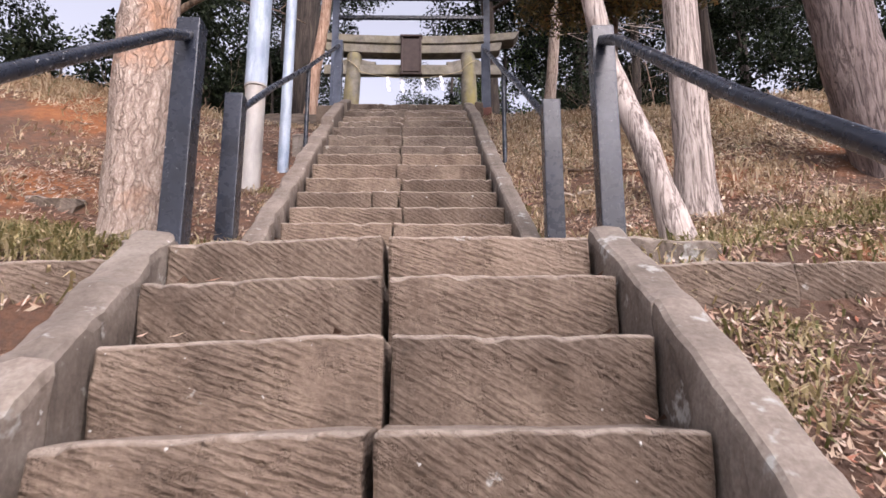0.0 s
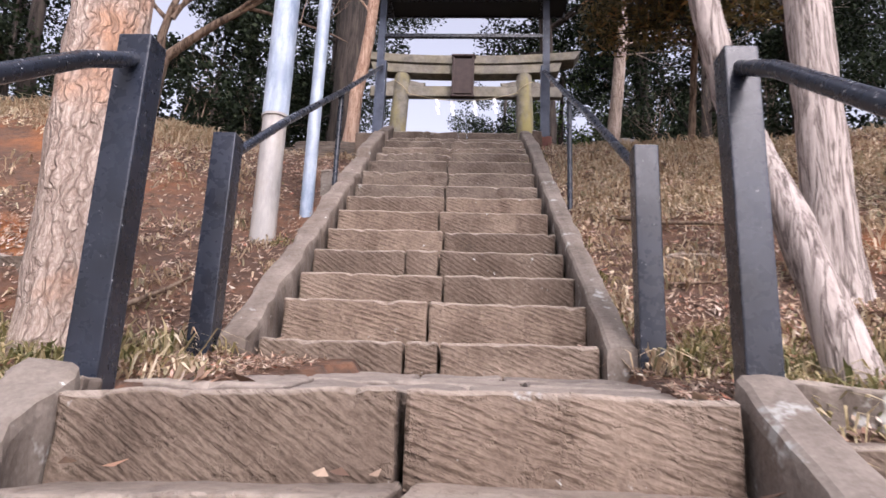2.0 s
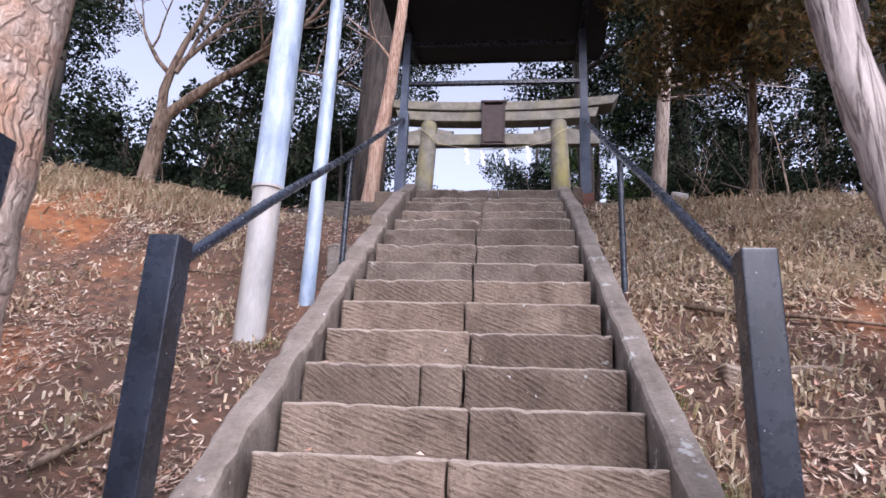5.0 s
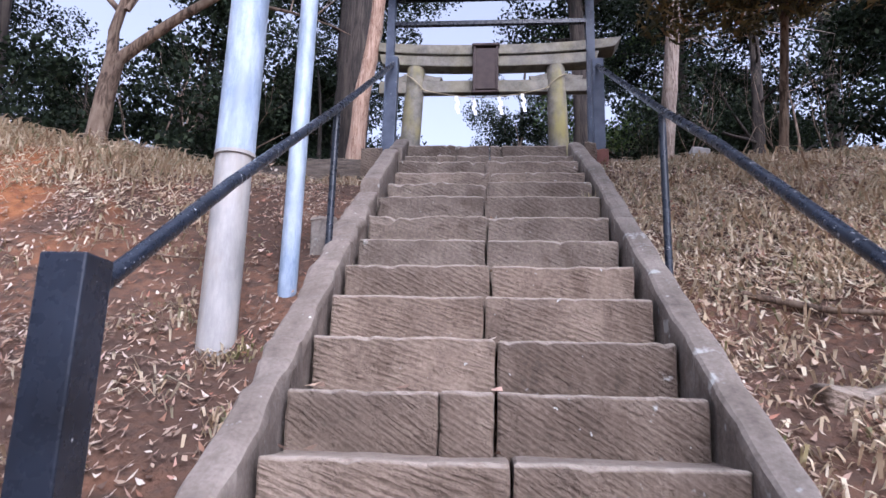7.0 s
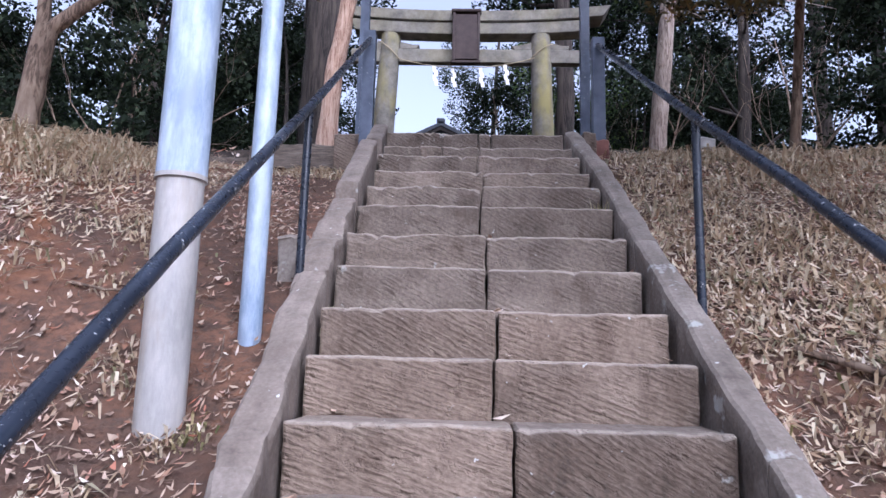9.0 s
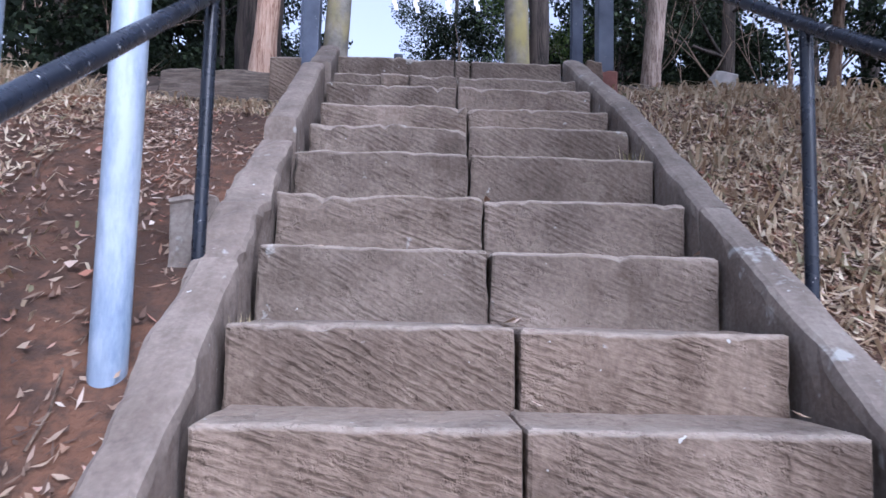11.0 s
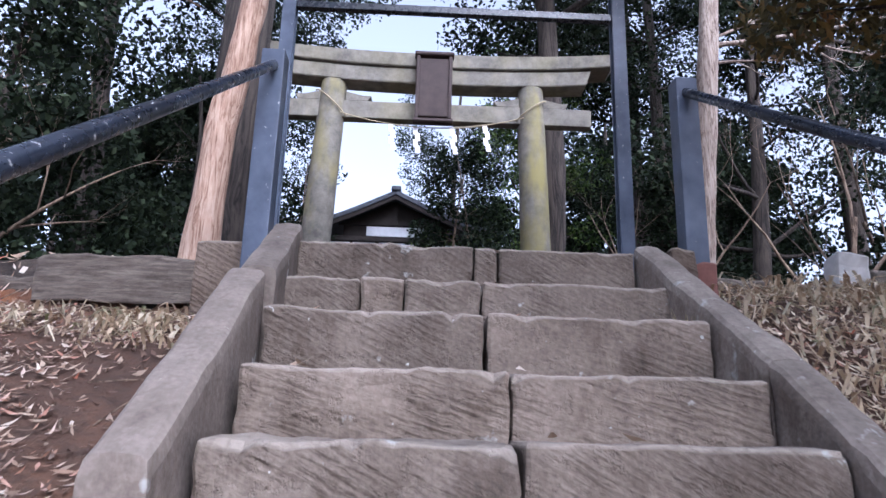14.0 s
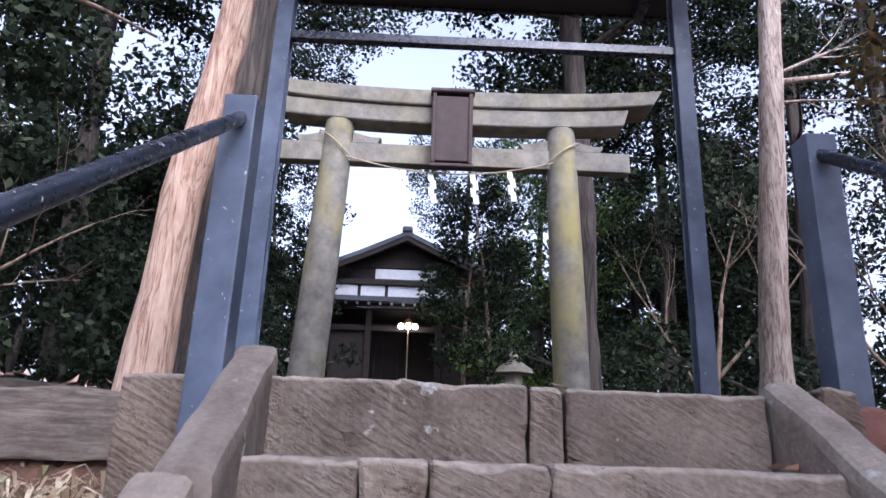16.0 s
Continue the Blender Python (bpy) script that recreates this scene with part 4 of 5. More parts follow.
def taper(r0, r1, n=24, flare=1.25):
    return [r0 * (flare if i == 0 else 1 + (flare - 1) * max(0, 1 - i / 3)) * (1 - i / n) + r1 * i / n for i in range(n + 1)]


# bare branching
def branches(a, d, length, r0, depth, r, out, bend=0.16):
    pts, rad = limb(a, d, length, r0, r, bend, 6)
    out.append(sweep(pts, rad, 7 if depth > 1 else 4))
    if depth == 0:
        return
    for k in range(r.randint(3, 4)):
        i = r.randint(2, 6)
        v = (pts[min(i + 1, 6)] - pts[i - 1]).normalized()
        side = Vector((r.uniform(-1, 1), r.uniform(-1, 1), r.uniform(-0.3, 0.9))).normalized()
        branches(pts[i], v * 0.8 + side * 0.7, length * r.uniform(0.5, 0.72), rad[i] * 0.62, depth - 1, r, out, bend * 1.2)


def branched(label, pts, radii, bark, limbs, seed, depth=3, sides=20, wob=0.14, freq=7, crown=None):
    """A tree with bare limbs (start, direction, length, radius) and, with crown, leaves at its top."""
    root = trunk_only(label, pts, radii, bark, sides, wob, freq, crown, seed)
    r = random.Random(seed)
    for a, d, length, r0 in limbs:
        out = []
        branches(a, d, length, r0, depth, r, out)
        v, f = join(out)
        raw("limb", v, f, bark, root, True)
    return root


# beside the landing; the evergreen crowns are added above view to shade the steps
branched("thick pine trunk with flaky pale orange-brown bark", dense([(-1.05, 3.34, 2.4), (-1.115, 3.35, 4.2), (-1.1, 3.38, 6.2), (-1.1, 3.4, 11.5)], 40), taper(0.172, 0.12, 40), BARK_PINE, [((-1.1, 3.4, 9.0), (-0.8, 0.4, 0.4), 2.0, 0.04), ((-1.1, 3.4, 10.4), (0.2, 0.8, 0.5), 2.0, 0.04)], 45, 3, 40, 0.14, 10, (2.3, EVERGREEN))
branched("leaning grey trunk rising from the grassy bank", dense([(1.72, 3.3, 2.6), (1.60, 3.4, 3.2), (1.47, 3.6, 3.8), (1.39, 3.6, 4.3), (1.28, 3.6, 5.2), (1.1, 3.6, 9.0)]), taper(0.075, 0.055), BARK_GREY, [((1.38, 3.6, 4.4), (0.8, 0.2, 0.5), 0.9, 0.012), ((1.3, 3.6, 5.2), (0.7, 0.4, 0.3), 1.2, 0.016)], 44, 2, 24, 0.2, 8)
trunk_only("straight grey-barked trunk standing on the leafy bank", dense([(2.28, 4.5, 3.1), (2.27, 4.5, 5.0), (2.3, 4.55, 9.5)]), taper(0.135, 0.10), BARK_GREY, 30, 0.14, 8, (1.7, BROWN_LEAF), 63)
trunk_only("large leaning grey-brown trunk on the upper bank", dense([(3.98, 4.8, 3.2), (3.72, 4.8, 4.4), (3.5, 4.8, 6.0), (3.2, 4.8, 9.5)]), taper(0.26, 0.2), BARK_SHADE, 30, 0.14, 6, (2.4, EVERGREEN), 65)
# at the head of the steps
branched("slender leaning trunk with peeling reddish bark", dense([(-1.46, 9.55, 5.7), (-1.40, 9.55, 6.8), (-1.29, 9.55, 7.6), (-1.2, 9.5, 8.6), (-1.12, 9.5, 10), (-1.1, 9.5, 12)]), taper(0.098, 0.058), BARK_RED, [((-1.27, 9.5, 8.1), (-0.6, -0.2, 0.9), 1.0, 0.018), ((-1.18, 9.5, 9.0), (-0.5, -0.3, 0.8), 1.4, 0.028), ((-1.12, 9.5, 9.8), (-0.6, 0.2, 0.8), 1.5, 0.03)], 3, 2, 24, 0.2, 7)
branched("slim pale reddish trunk with bare crooked branches", dense([(2.46, 12.0, 5.8), (2.56, 12.0, 7.2), (2.74, 12.0, 9.0), (2.84, 12.0, 10.2), (2.78, 12, 13)]), taper(0.125, 0.08, 24, 1.5), BARK_PALE, [((2.75, 12, 9.1), (0.9, -0.3, 0.12), 2.6, 0.03), ((2.82, 12, 9.95), (0.9, -0.2, 0.55), 2.4, 0.075), ((2.82, 12, 10.0), (0.45, -0.2, 0.9), 2.0, 0.05), ((2.73, 12, 8.9), (0.6, -0.4, -0.15), 0.8, 0.016), ((2.75, 12, 9.2), (0.8, 0.3, 0.35), 1.2, 0.02)], 8, 3)
trunk_only("thick dark trunk behind the torii", dense([(-2.3, 12.9, 5.8), (-2.3, 12.9, 9), (-2.2, 12.9, 15)]), taper(0.30, 0.26), BARK_DARK, 24, 0.14, 4, (2.8, EVERGREEN), 69)
trunk_only("dark crooked trunk beside the path to the shrine", dense([(1.85, 15.4, 5.8), (1.75, 15.4, 7.5), (1.8, 15.4, 9), (1.6, 15.4, 14)]), taper(0.2, 0.15), BARK_DARK, 20, 0.2, 3, (3.4, EVERGREEN), 71)
branched("forked bare grey-brown tree at the crest of the slope", dense([(-3.47, 7.95, 5.3), (-3.42, 7.95, 6.0), (-3.38, 7.95, 6.5)]), taper(0.10, 0.085), TWIG, [((-3.38, 7.95, 6.45), (0.9, 0.1, 0.75), 2.4, 0.062), ((-3.40, 7.95, 6.45), (0.05, 0.0, 1.0), 2.0, 0.058), ((-3.32, 7.95, 7.0), (0.4, 0.2, 0.9), 1.7, 0.03), ((-3.4, 7.95, 7.0), (-0.7, 0.1, 0.7), 1.5, 0.03)], 14, 4, 18, 0.14, 8)
branched("bare crooked branches of a tree on the bank", dense([(3.0, 9.2, 5.8), (3.1, 9.1, 7.4), (3.3, 9.0, 8.6)]), taper(0.05, 0.03), TWIG, [((3.1, 9.1, 7.4), (-0.3, -0.1, 0.9), 1.8, 0.02), ((3.2, 9.0, 8.0), (0.7, -0.2, 0.5), 1.8, 0.02)], 31, 4, 12)

for n, (x, y, h) in enumerate(((4.9, 13.6, 3.2), (6.6, 15.2, 4.0), (3.7, 16.2, 3.6), (-5.0, 12.8, 2.6), (-6.6, 14.4, 3.4), (8.4, 13.0, 3.0))):
    branched("bare grey undergrowth tree with thin twigs in the wood", dense([(x, y, 5.8), (x + 0.1, y, 5.9 + h * 0.3), (x + 0.25 * (-1) ** n, y, 5.9 + h * 0.6)], 8), taper(0.05, 0.03, 8), TWIG, [((x, y, 5.9 + h * 0.15), (-0.6, 0.1, 0.8), h * 0.7, 0.03), ((x + 0.1, y, 5.9 + h * 0.3), (0.7, -0.1, 0.8), h * 0.7, 0.03), ((x + 0.2 * (-1) ** n, y, 5.9 + h * 0.55), (0.1, 0.1, 1.0), h * 0.6, 0.025)], 60 + n, 3, 8)

# olive-brown conifer sprays over the bank
spray = thing("conifer", "conifer with hanging olive-brown sprays above the bank", "tree")
rc = random.Random(9)
out, cl = [], []
v, f = sweep(dense([(4.2, 8.6, 5.6), (4.1, 8.6, 8.0), (3.9, 8.6, 12)]), taper(0.16, 0.08), 14, True, 0.12, 5)
raw("trunk", v, f, BARK_DARK, spray, True)
for k in range(48):
    z = rc.uniform(7.3, 10.4)
    a = (4.05, 8.6, z)
    w = rc.uniform(2.2, 4.6)
    pts, rad = limb(a, (math.cos(w), math.sin(w), rc.uniform(-0.25, 0.2)), rc.uniform(0.9, 2.6), 0.025, rc, 0.12)
    out.append(sweep(pts, rad, 5))
    cl += [(pts[-1], rc.uniform(0.3, 0.5)), (pts[5], rc.uniform(0.25, 0.4)), (pts[3], 0.25)]
v, f = join(out)
raw("limb", v, f, BARK_DARK, spray, True)
v, f = leaf_cloud(cl, 2600, 0.032, 77, long=3.0)
raw("foliage", v, f, BROWN_LEAF, spray)

# the wood behind, with unseen trees round the start that block sky light
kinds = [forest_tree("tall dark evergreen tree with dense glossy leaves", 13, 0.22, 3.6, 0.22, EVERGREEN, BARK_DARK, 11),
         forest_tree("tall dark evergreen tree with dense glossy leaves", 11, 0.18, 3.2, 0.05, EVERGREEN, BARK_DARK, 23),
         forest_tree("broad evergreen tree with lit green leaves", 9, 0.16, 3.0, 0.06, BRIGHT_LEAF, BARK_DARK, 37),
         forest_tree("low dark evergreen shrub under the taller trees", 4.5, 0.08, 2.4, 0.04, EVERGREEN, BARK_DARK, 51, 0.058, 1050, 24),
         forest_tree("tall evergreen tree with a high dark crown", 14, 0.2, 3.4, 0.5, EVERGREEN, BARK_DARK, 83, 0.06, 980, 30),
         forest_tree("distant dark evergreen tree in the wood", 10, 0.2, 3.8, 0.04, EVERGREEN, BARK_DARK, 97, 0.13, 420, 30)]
# spots with y up to 10 are out of view, added for their shade
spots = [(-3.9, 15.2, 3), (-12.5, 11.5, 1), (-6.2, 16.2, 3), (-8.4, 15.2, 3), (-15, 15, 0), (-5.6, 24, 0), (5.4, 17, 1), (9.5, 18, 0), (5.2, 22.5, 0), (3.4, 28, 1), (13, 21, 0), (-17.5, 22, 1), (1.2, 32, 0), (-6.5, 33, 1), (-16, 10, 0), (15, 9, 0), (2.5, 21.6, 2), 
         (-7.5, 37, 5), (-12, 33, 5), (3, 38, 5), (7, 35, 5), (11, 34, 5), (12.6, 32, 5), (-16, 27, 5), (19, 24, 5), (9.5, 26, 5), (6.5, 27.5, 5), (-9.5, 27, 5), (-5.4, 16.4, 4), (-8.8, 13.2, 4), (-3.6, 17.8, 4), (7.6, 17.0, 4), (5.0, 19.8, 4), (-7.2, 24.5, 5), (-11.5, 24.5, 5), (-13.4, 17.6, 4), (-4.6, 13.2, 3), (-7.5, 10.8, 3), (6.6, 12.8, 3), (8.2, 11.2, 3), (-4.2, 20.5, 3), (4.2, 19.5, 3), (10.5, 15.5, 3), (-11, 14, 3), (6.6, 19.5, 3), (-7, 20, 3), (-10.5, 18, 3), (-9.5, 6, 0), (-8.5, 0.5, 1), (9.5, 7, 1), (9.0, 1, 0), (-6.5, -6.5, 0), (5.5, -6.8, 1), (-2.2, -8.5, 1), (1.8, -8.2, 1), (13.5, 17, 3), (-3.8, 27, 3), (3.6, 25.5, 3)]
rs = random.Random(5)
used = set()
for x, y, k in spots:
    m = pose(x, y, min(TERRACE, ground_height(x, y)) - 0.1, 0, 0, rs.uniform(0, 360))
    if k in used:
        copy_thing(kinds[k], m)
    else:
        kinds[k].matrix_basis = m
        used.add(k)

bush = forest_tree("small evergreen with thin twigs beside the shrine", 5.2, 0.06, 1.5, 0.3, EVERGREEN, TWIG, 91, 0.055, 900, 26)
bush.matrix_basis = pose(1.05, 20.4, TERRACE - 0.05)
copy_thing(bush, pose(0.55, 19.9, TERRACE - 0.05, 0, 0, 210))
copy_thing(bush, pose(-3.5, 20.9, TERRACE - 0.05, 0, 0, 130))
copy_thing(bush, pose(0.75, 24.8, TERRACE - 0.05, 0, 0, 60))


# ---- stones, logs and litter on the slope ----
def stone_thing(name, label, category, x0, x1, y0, y1, z0, z1, material, seed, rough=0.02, group="", kind=""):
    block = stone_block(x0, x1, y0, y1, z0, z1, seed, rough, max(5, int((x1 - x0) / 0.05)), 6, 5)
    return tagged(stone_object(name, block, material), label, category, group, kind)


stone_thing("retaining_stone", "long tooled stone block holding the grassy bank", "stone", -1.75, -0.80, 2.70, 2.88, 2.0, 2.46, STONE, 3, 0.014, "retaining stones")
stone_thing("retaining_stone", "long tooled stone block holding the grassy bank", "stone", -2.8, -1.76, 2.71, 2.88, 1.95, 2.42, STONE, 9, 0.014, "retaining stones")
stone_thing("retaining_stone", "weathered stone edging half sunk in grass", "stone", 1.27, 1.95, 2.70, 2.86, 2.15, 2.45, STONE, 13, 0.02, "retaining stones")
stone_thing("retaining_stone", "weathered stone edging half sunk in grass", "stone", 1.96, 2.75, 2.72, 2.86, 2.15, 2.46, STONE, 21, 0.02, "retaining stones")
stone_thing("border_stone", "rounded worn stone bordering the landing", "stone", -0.84, -0.605, 2.735, 2.835, 2.2, 2.545, KERB_PLAIN, 17, 0.025)
stone_thing("timber", "old grey timber edging the terrace, cracked along its length", "timber", -2.02, -1.14, 8.98, 9.19, 5.67, 5.91, OLD_LOG, 31, 0.018, "terrace timbers")
stone_thing("timber", "old grey timber edging the terrace, cracked along its length", "timber", -3.5, -2.06, 9.10, 9.26, 5.62, 5.82, OLD_LOG, 37, 0.018, "terrace timbers")
stone_thing("edge_stone", "chipped dark stone block at the head of the kerb", "stone", -1.2, -0.885, 8.78, 9.0, 5.5, 5.94, STONE, 41, 0.022, "edge stones")
stone_thing("edge_stone", "chipped grey stone beside the top step", "stone", 0.985, 1.10, 8.72, 9.0, 5.5, 5.97, STONE, 45, 0.025, "edge stones")
stone_thing("post_footing", "red-brown concrete footing under the handrail post", "footing", 1.07, 1.225, 8.782, 8.95, 5.5, 5.93, RED_BASE, 47, 0.008)
for k, (a, b, z) in enumerate(((1.26, 1.62, 5.92), (1.64, 1.9, 5.90), (1.93, 2.5, 5.91), (2.53, 3.1, 5.90))):
    stone_thing("edge_stone", "pale weathered stone edging the upper terrace", "stone", a, b, 9.05, 9.24, 5.6, z, KERB, 50 + k, 0.025, "edge stones")
stone_thing("white_stone", "pale upright marker stone on the bank", "stone", 2.16, 2.36, 9.36, 9.5, 5.85, 6.16, WHITE_STONE, 61, 0.035)
stone_thing("grey_stone", "small grey stone leaning beside the pale marker", "stone", 2.40, 2.56, 9.38, 9.5, 5.85, 6.09, KERB, 63, 0.03)
stone_thing("boulder", "grey boulder half buried beside the kerb", "stone", -1.0, -0.86, 6.52, 6.74, 4.1, 4.58, KERB, 71, 0.05)
stone_thing("boulder", "squared grey stone half buried in the bank", "stone", -2.36, -2.02, 4.5, 4.75, 2.9, 3.3, WORN, 73, 0.06)
stone_thing("flat_stone", "flat grey stone lying in the leaf litter", "stone", 1.42, 1.95, 5.15, 5.5, 3.3, 3.555, STONE, 79, 0.03)
stone_thing("flat_stone", "flat grey stone lying beside the landing", "stone", 1.28, 1.75, 2.9, 3.1, 2.35, 2.60, KERB, 83, 0.03)


def stick(label, pts, r):
    out = [ground_point(x, y, h) for x, y, h in pts]
    v, f = sweep(dense(out, 14), [r * (1 - 0.6 * i / 14) for i in range(15)], 7, True, 0.3, 12)
    tagged(raw("branch", v, f, TWIG, None, True), label, "branch", "fallen branches")


def ground_point(x, y, h=0.0):
    return (x, y, ground_height(x, y) + h)


stick("fallen bare branch lying across the litter", [(1.42, 6.0, 0.04), (1.7, 5.75, 0.05), (2.0, 5.6, 0.05), (2.6, 5.3, 0.03)], 0.02)
stick("exposed pale root on the bare earth bank", [(-1.75, 8.05, 0.02), (-1.78, 7.7, 0.02), (-1.6, 7.45, 0.02)], 0.018)
stick("fallen twig on the bare earth", [(-1.9, 6.2, 0.02), (-1.7, 6.15, 0.04), (-1.5, 6.25, 0.02)], 0.01)
stick("short stick lying by the pine trunk", [(-1.35, 4.2, 0.03), (-1.25, 4.5, 0.04), (-1.2, 4.7, 0.02)], 0.016)
stick("thin stick among the leaves", [(1.5, 4.8, 0.03), (1.75, 4.7, 0.04), (2.1, 4.75, 0.03)], 0.009)


def on_bank(x, y):
    """Free ground beside the stairs and landing."""
    if y < 2.72:
        return x < -0.80 or x > 1.28
    if 3.04 < y < 3.9 and x < -0.36 + 0.2 * (y - 3.0):
        return True
    if y < 8.85:
        return x < -0.80 or x > 1.06
    return True


def litter(name, label, n, seed, length, width, region, material, lift=0.012, curl=0.3, density=None):
    r = np.random.RandomState(seed)
    verts, faces, made = [], [], 0
    while made < n:
        x, y = r.uniform(*region[0]), r.uniform(*region[1])
        if not on_bank(x, y) or (density and r.rand() > density(x, y)):
            continue
        made += 1
        z = ground_height(x, y) + lift * r.rand() * 2
        w = r.uniform(0, 2 * math.pi)
        lng, wid = length * r.uniform(0.5, 1.3), width * r.uniform(0.6, 1.3)
        gy = (ground_height(x, y + 0.06) - ground_height(x, y - 0.06)) / 0.12
        d = Vector((math.cos(w), math.sin(w), math.sin(w) * gy + r.uniform(-0.25, 0.45)))
        s = Vector((-math.sin(w), math.cos(w), math.cos(w) * gy + r.uniform(-0.5, 0.5)))
        p = Vector((x, y, z + 0.004))
        up = Vector((0, 0, curl * lng * r.uniform(-0.1, 0.6)))
        o = len(verts)
        verts += [p - d * lng / 2 + up, p + s * wid / 2, p - s * wid / 2, p + d * lng * 0.15 + s * wid * 0.4, p + d * lng * 0.15 - s * wid * 0.4, p + d * lng / 2 + up]
        faces += [(o, o + 2, o + 1), (o + 1, o + 2, o + 4, o + 3), (o + 3, o + 4, o + 5)]
    tagged(raw(name, verts, faces, material), label, "leaves", kind="stuff")


def patchy(x, y):
    v = 0.62 + 1.1 * noise.noise((x * 0.9, y * 0.9, 4.0)) + 0.8 * noise.noise((x * 2.7, y * 2.7, 8.0))
    if x < -0.8 and 4.0 < y < 8.4:
        v -= 0.25
    if 1.2 < x < 2.4 and 4.7 < y < 5.9:
        v -= 0.5
    if -2.4 < x < -0.8 and 6.0 < y < 9.0:
        v -= 0.35
    return max(0.05, v)


litter("leaf_litter", "pale dry narrow leaves strewn over the bank", 26000, 1, 0.055, 0.010, ((-5.5, 5.5), (0.2, 9.4)), LITTER, density=patchy)
litter("leaf_litter", "pale dry narrow leaves strewn over the bank", 40000, 2, 0.05, 0.010, ((-2.8, 3.4), (1.2, 8.9)), LITTER, density=patchy)
litter("fallen_leaves", "curled brown broad leaves on the bank", 8000, 3, 0.042, 0.018, ((-3, 4), (0.3, 9)), LITTER, 0.02, 0.7)
litter("fallen_leaves", "large curled orange-brown leaves on the bank", 90, 9, 0.07, 0.034, ((-2, 3), (0.6, 7)), LITTER, 0.03, 0.8)
# extra pale leaves, so that the upper bank looks sunlit by their colour
litter("leaf_litter", "pale sunlit dwarf bamboo leaves lying thick on the upper bank", 13000, 41, 0.07, 0.013, ((1.05, 4.8), (5.4, 9.2)), STRAW, 0.02, 0.6, patchy)
litter("leaf_litter", "pale sunlit dwarf bamboo leaves lying thick on the upper bank", 5000, 43, 0.07, 0.013, ((-5.0, -1.7), (6.6, 8.8)), STRAW, 0.02, 0.6)
litter("leaf_litter", "dull dry leaves on the terrace under the trees", 9000, 12, 0.08, 0.03, ((-7, 7), (9.2, 15)), LITTER)


def tufts(name, label, spots, seed, height, blades, spread, material, width=0.008, arch=0.6):
    r = np.random.RandomState(seed)
    verts, faces = [], []
    for x, y, k in spots:
        for b in range(int(blades * r.uniform(0.6, 1.3))):
            bx, by = x + r.normal() * spread, y + r.normal() * spread
            if not on_bank(bx, by):
                continue
            z = ground_height(bx, by) - 0.01
            w = r.uniform(0, 2 * math.pi)
            h = height * k * r.uniform(0.4, 1.2)
            d = Vector((math.cos(w), math.sin(w), 0))
            s = Vector((-math.sin(w), math.cos(w), 0)) * width * r.uniform(0.6, 1.4)
            p = Vector((bx, by, z))
            a = arch * r.uniform(0.2, 1.3)
            q = p + Vector((0, 0, h * 0.62)) + d * h * a * 0.35
            t = p + Vector((0, 0, h * max(0.25, 1 - a * 0.5))) + d * h * a
            o = len(verts)
            verts += [p - s * 0.6, p + s * 0.6, q + s, q - s, t]
            faces += [(o, o + 1, o + 2, o + 3), (o + 3, o + 2, o + 4)]
    tagged(raw(name, verts, faces, material), label, "grass", kind="stuff")


rt = random.Random(12)
near = [(rt.uniform(-3.2, -0.85), rt.uniform(2.78, 3.5), rt.uniform(0.6, 1.1)) for _ in range(210)] + [(rt.uniform(1.3, 3.8), rt.uniform(2.75, 4.2), rt.uniform(0.4, 0.8)) for _ in range(130)]
near += [(rt.uniform(1.32, 1.9), rt.uniform(1.2, 2.7), rt.uniform(0.4, 0.8)) for _ in range(22)]
tufts("grass", "half-dry yellow-green grass on the landing bank", near, 4, 0.15, 40, 0.08, GRASS, 0.0055, 1.4)
feet = [(-0.86, 3.75, 1.2), (-0.92, 3.9, 1.3), (-1.0, 3.8, 1.0), (-0.70, 3.05, 0.7), (-0.85, 2.95, 0.9), (-0.60, 3.12, 0.8), (-0.52, 3.2, 0.7), (-0.50, 3.06, 0.7), (-0.66, 3.85, 0.8), (1.2, 3.78, 1.0), (1.32, 3.9, 1.0), (1.1, 3.98, 0.9), (1.42, 3.05, 0.8), (-1.1, 5.42, 0.5), (-1.0, 5.5, 0.4), (-0.85, 5.0, 0.7), (1.12, 4.3, 0.9), (1.18, 4.6, 0.9), (1.15, 5.0, 0.7), (1.25, 4.4, 0.8), (1.1, 5.5, 0.6)]
tufts("bamboo_grass", "tufts of striped dwarf bamboo grass at the foot of the posts", feet[::2], 5, 0.17, 44, 0.045, GRASS, 0.006, 1.2)
tufts("bamboo_grass", "tufts of dry pale dwarf bamboo grass at the foot of the posts", feet[1::2], 15, 0.16, 44, 0.05, STRAW, 0.006, 1.3)
crest = [(rt.uniform(-6, -2.3), rt.uniform(6.9, 8.6), rt.uniform(0.5, 1.2)) for _ in range(300)] + [(rt.uniform(1.2, 5.5), rt.uniform(6.0, 9.2), rt.uniform(0.45, 1.0)) for _ in range(380)]
crest += [(rt.uniform(-2.2, -0.95), rt.uniform(8.3, 8.95), rt.uniform(0.4, 0.8)) for _ in range(16)]
crest += [(rt.uniform(1.15, 3.4), rt.uniform(3.9, 6.4), rt.uniform(0.3, 0.75)) for _ in range(130)]
crest += [(rt.uniform(-3.5, -1.2), rt.uniform(4.0, 7.0), rt.uniform(0.3, 0.7)) for _ in range(60)]
tufts("dry_bamboo_grass", "dry straw-coloured dwarf bamboo on the crest of the slope", crest, 6, 0.17, 30, 0.10, STRAW, 0.0075, 1.5)

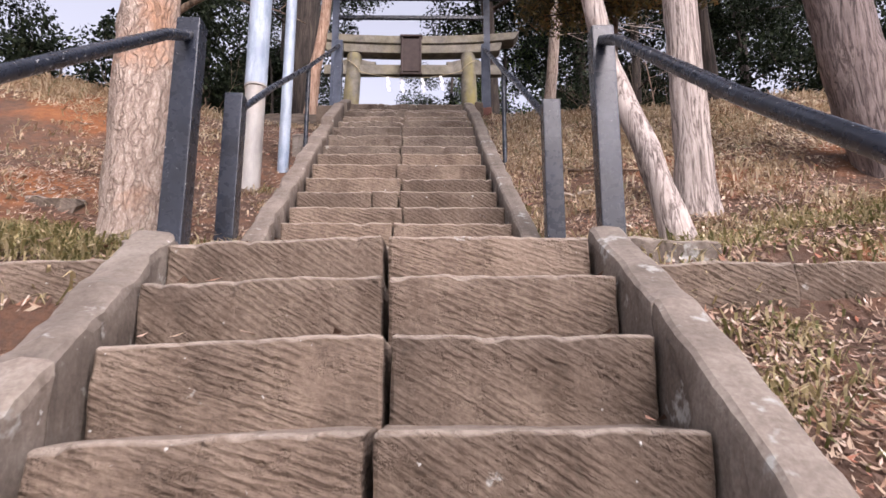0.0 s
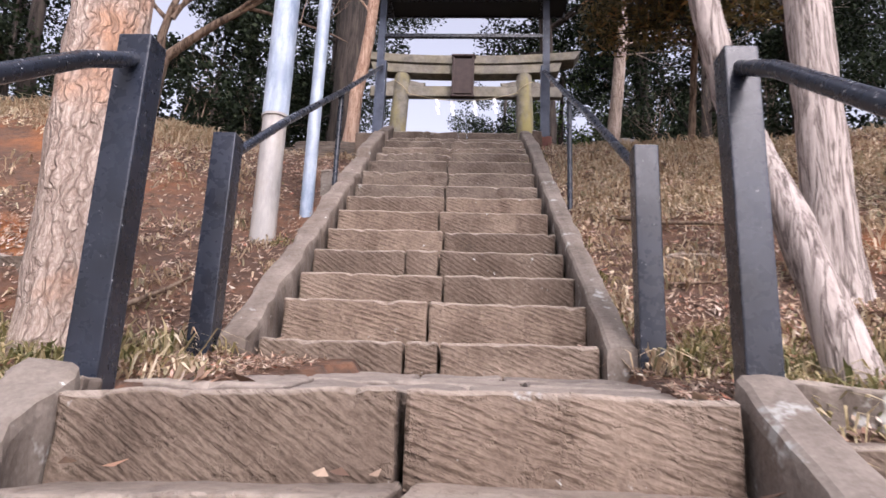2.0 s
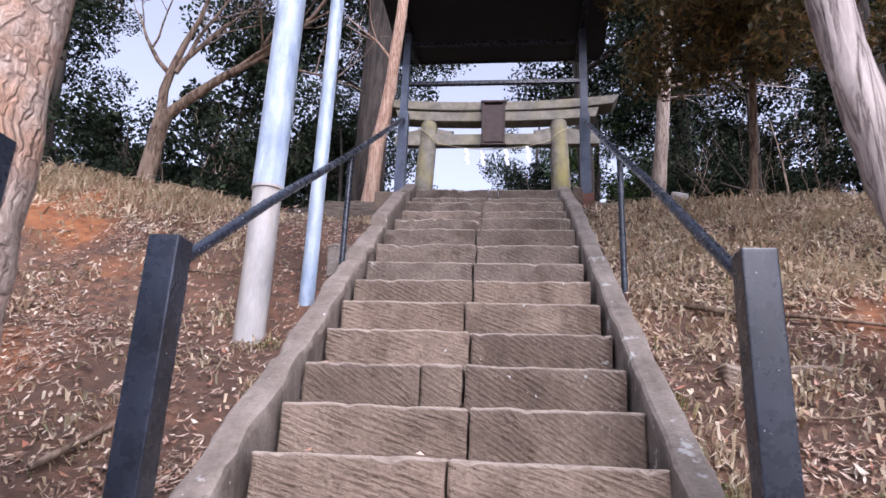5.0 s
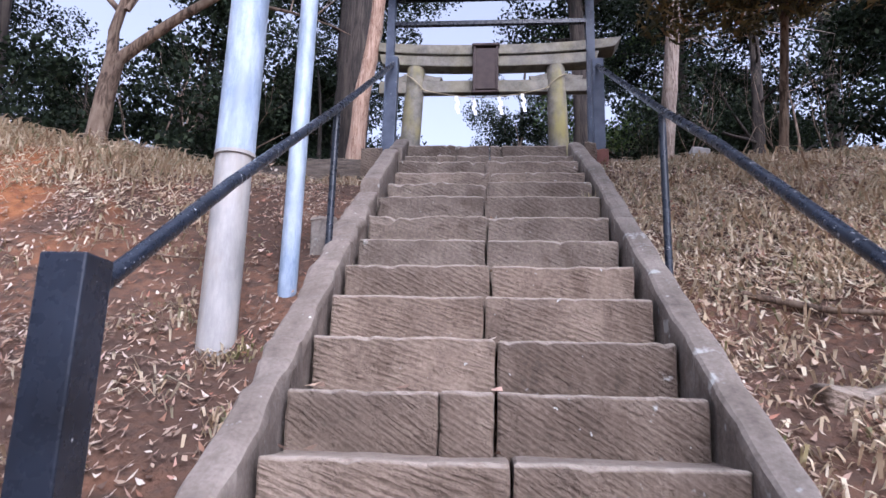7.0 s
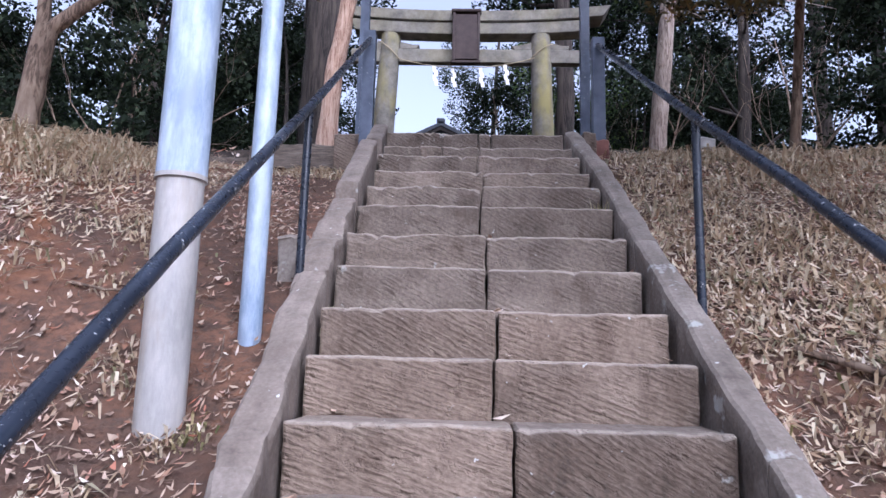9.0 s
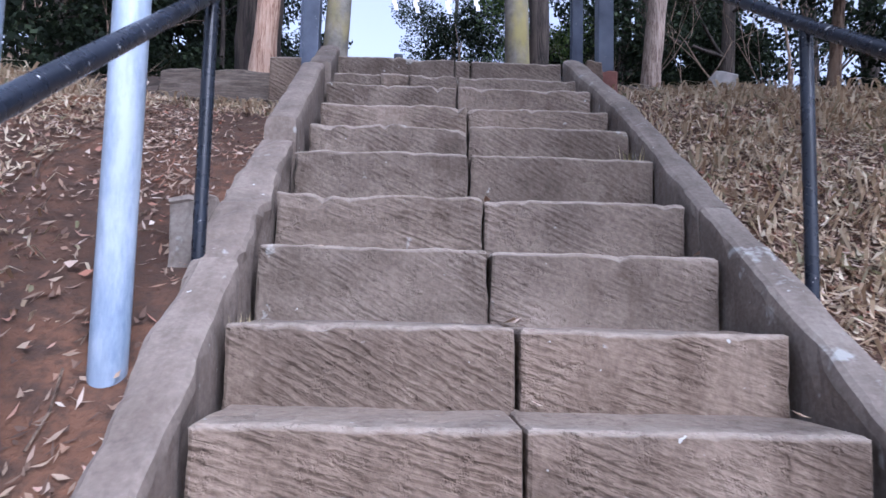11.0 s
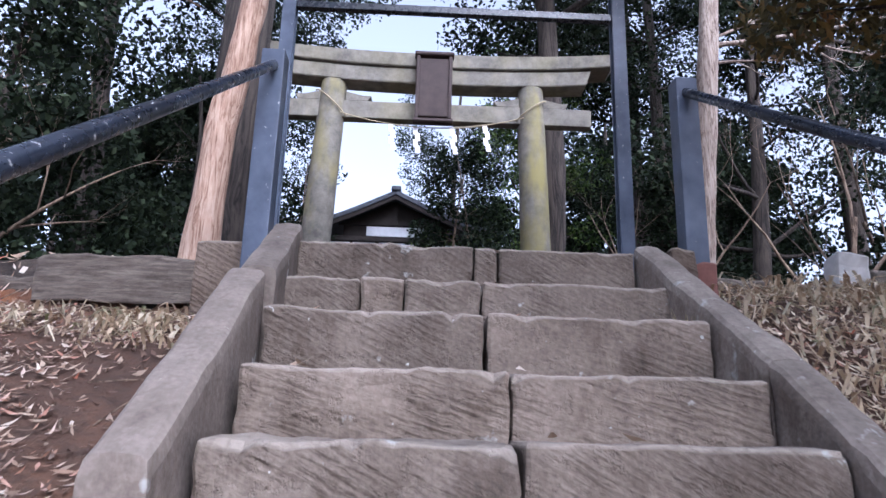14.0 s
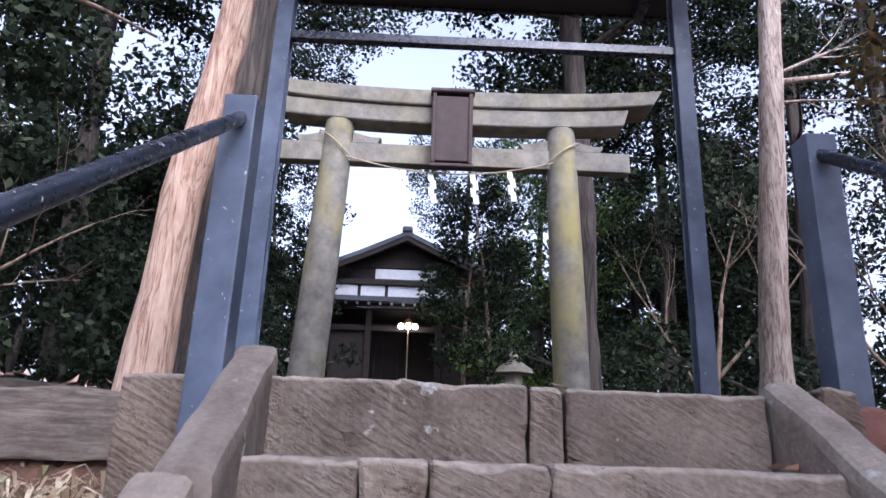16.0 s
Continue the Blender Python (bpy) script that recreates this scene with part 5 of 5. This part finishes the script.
# leaves blown against the edges of the landing
litter("fallen_leaves", "curled brown leaves gathered beside the landing", 260, 27, 0.07, 0.03, ((-1.3, -0.62), (2.95, 3.85)), LITTER, 0.02, 0.7)

rtw = random.Random(33)
twigs = []
for k in range(900):
    x, y = rtw.uniform(-3.2, 3.8), rtw.uniform(1.0, 9.0)
    if not on_bank(x, y):
        continue
    w, lng = rtw.uniform(0, math.pi), rtw.uniform(0.06, 0.26)
    ends = []
    for u in (-0.5, 0.0, 0.5):
        px, py = x + math.cos(w) * lng * u, y + math.sin(w) * lng * u
        if u == 0:
            px, py = px + rtw.uniform(-0.015, 0.015), py + rtw.uniform(-0.015, 0.015)
        ends.append(ground_point(px, py, rtw.uniform(0.008, 0.03)))
    if all(on_bank(q[0], q[1]) for q in ends):
        twigs.append(sweep(ends, rtw.uniform(0.0018, 0.004), 4))
v, f = join(twigs)
tagged(raw("twigs", v, f, TWIG), "thin dry twigs scattered among the leaf litter", "twigs", kind="stuff")

# leaves caught on the steps
r = random.Random(21)
verts, faces = [], []
steps = LOWER + UPPER
for y, z, xl, xr in steps:
    for k in range(r.randint(2, 6)):
        x = r.choice((xl + r.uniform(0.02, 0.2), xr - r.uniform(0.02, 0.12), 0.17 + r.uniform(-0.04, 0.04), r.uniform(xl, xr)))
        yy = y + r.uniform(0.12, 0.30)
        w, lng, wid = r.uniform(0, 6.3), r.uniform(0.03, 0.08), r.uniform(0.012, 0.03)
        d, s = Vector((math.cos(w), math.sin(w), 0.1)), Vector((-math.sin(w), math.cos(w), 0.15))
        p = Vector((x, yy, z + 0.016))
        o = len(verts)
        verts += [p - d * lng / 2, p + s * wid, p + d * lng / 2 + Vector((0, 0, 0.012)), p - s * wid]
        faces.append((o, o + 1, o + 2, o + 3))
tagged(raw("fallen_leaves", verts, faces, LITTER), "few dry leaves caught in the corners of the steps", "leaves", kind="stuff")
tufts2 = [(0.84, 8.2, 0.16), (0.84, 7.2, 0.14), (-0.62, 6.1, 0.1)]
r = np.random.RandomState(8)
verts, faces = [], []
for x, y, k in tufts2:
    z = lerp_table([(a, b) for a, b, c, d in steps], y) - 0.2
    for b in range(40):
        w = r.uniform(0, 6.3)
        h = k * 0.5 * r.uniform(0.4, 1.2)
        p = Vector((x + r.normal() * 0.02, y + r.normal() * 0.02, z))
        d = Vector((math.cos(w), math.sin(w), 0))
        s = Vector((-math.sin(w), math.cos(w), 0)) * 0.005
        o = len(verts)
        verts += [p - s, p + s, p + Vector((0, 0, h + 0.1)) + d * h * 0.8]
        faces.append((o, o + 1, o + 2))
tagged(raw("weeds", verts, faces, GRASS), "small green weeds growing in joints of the steps", "weeds", kind="stuff")
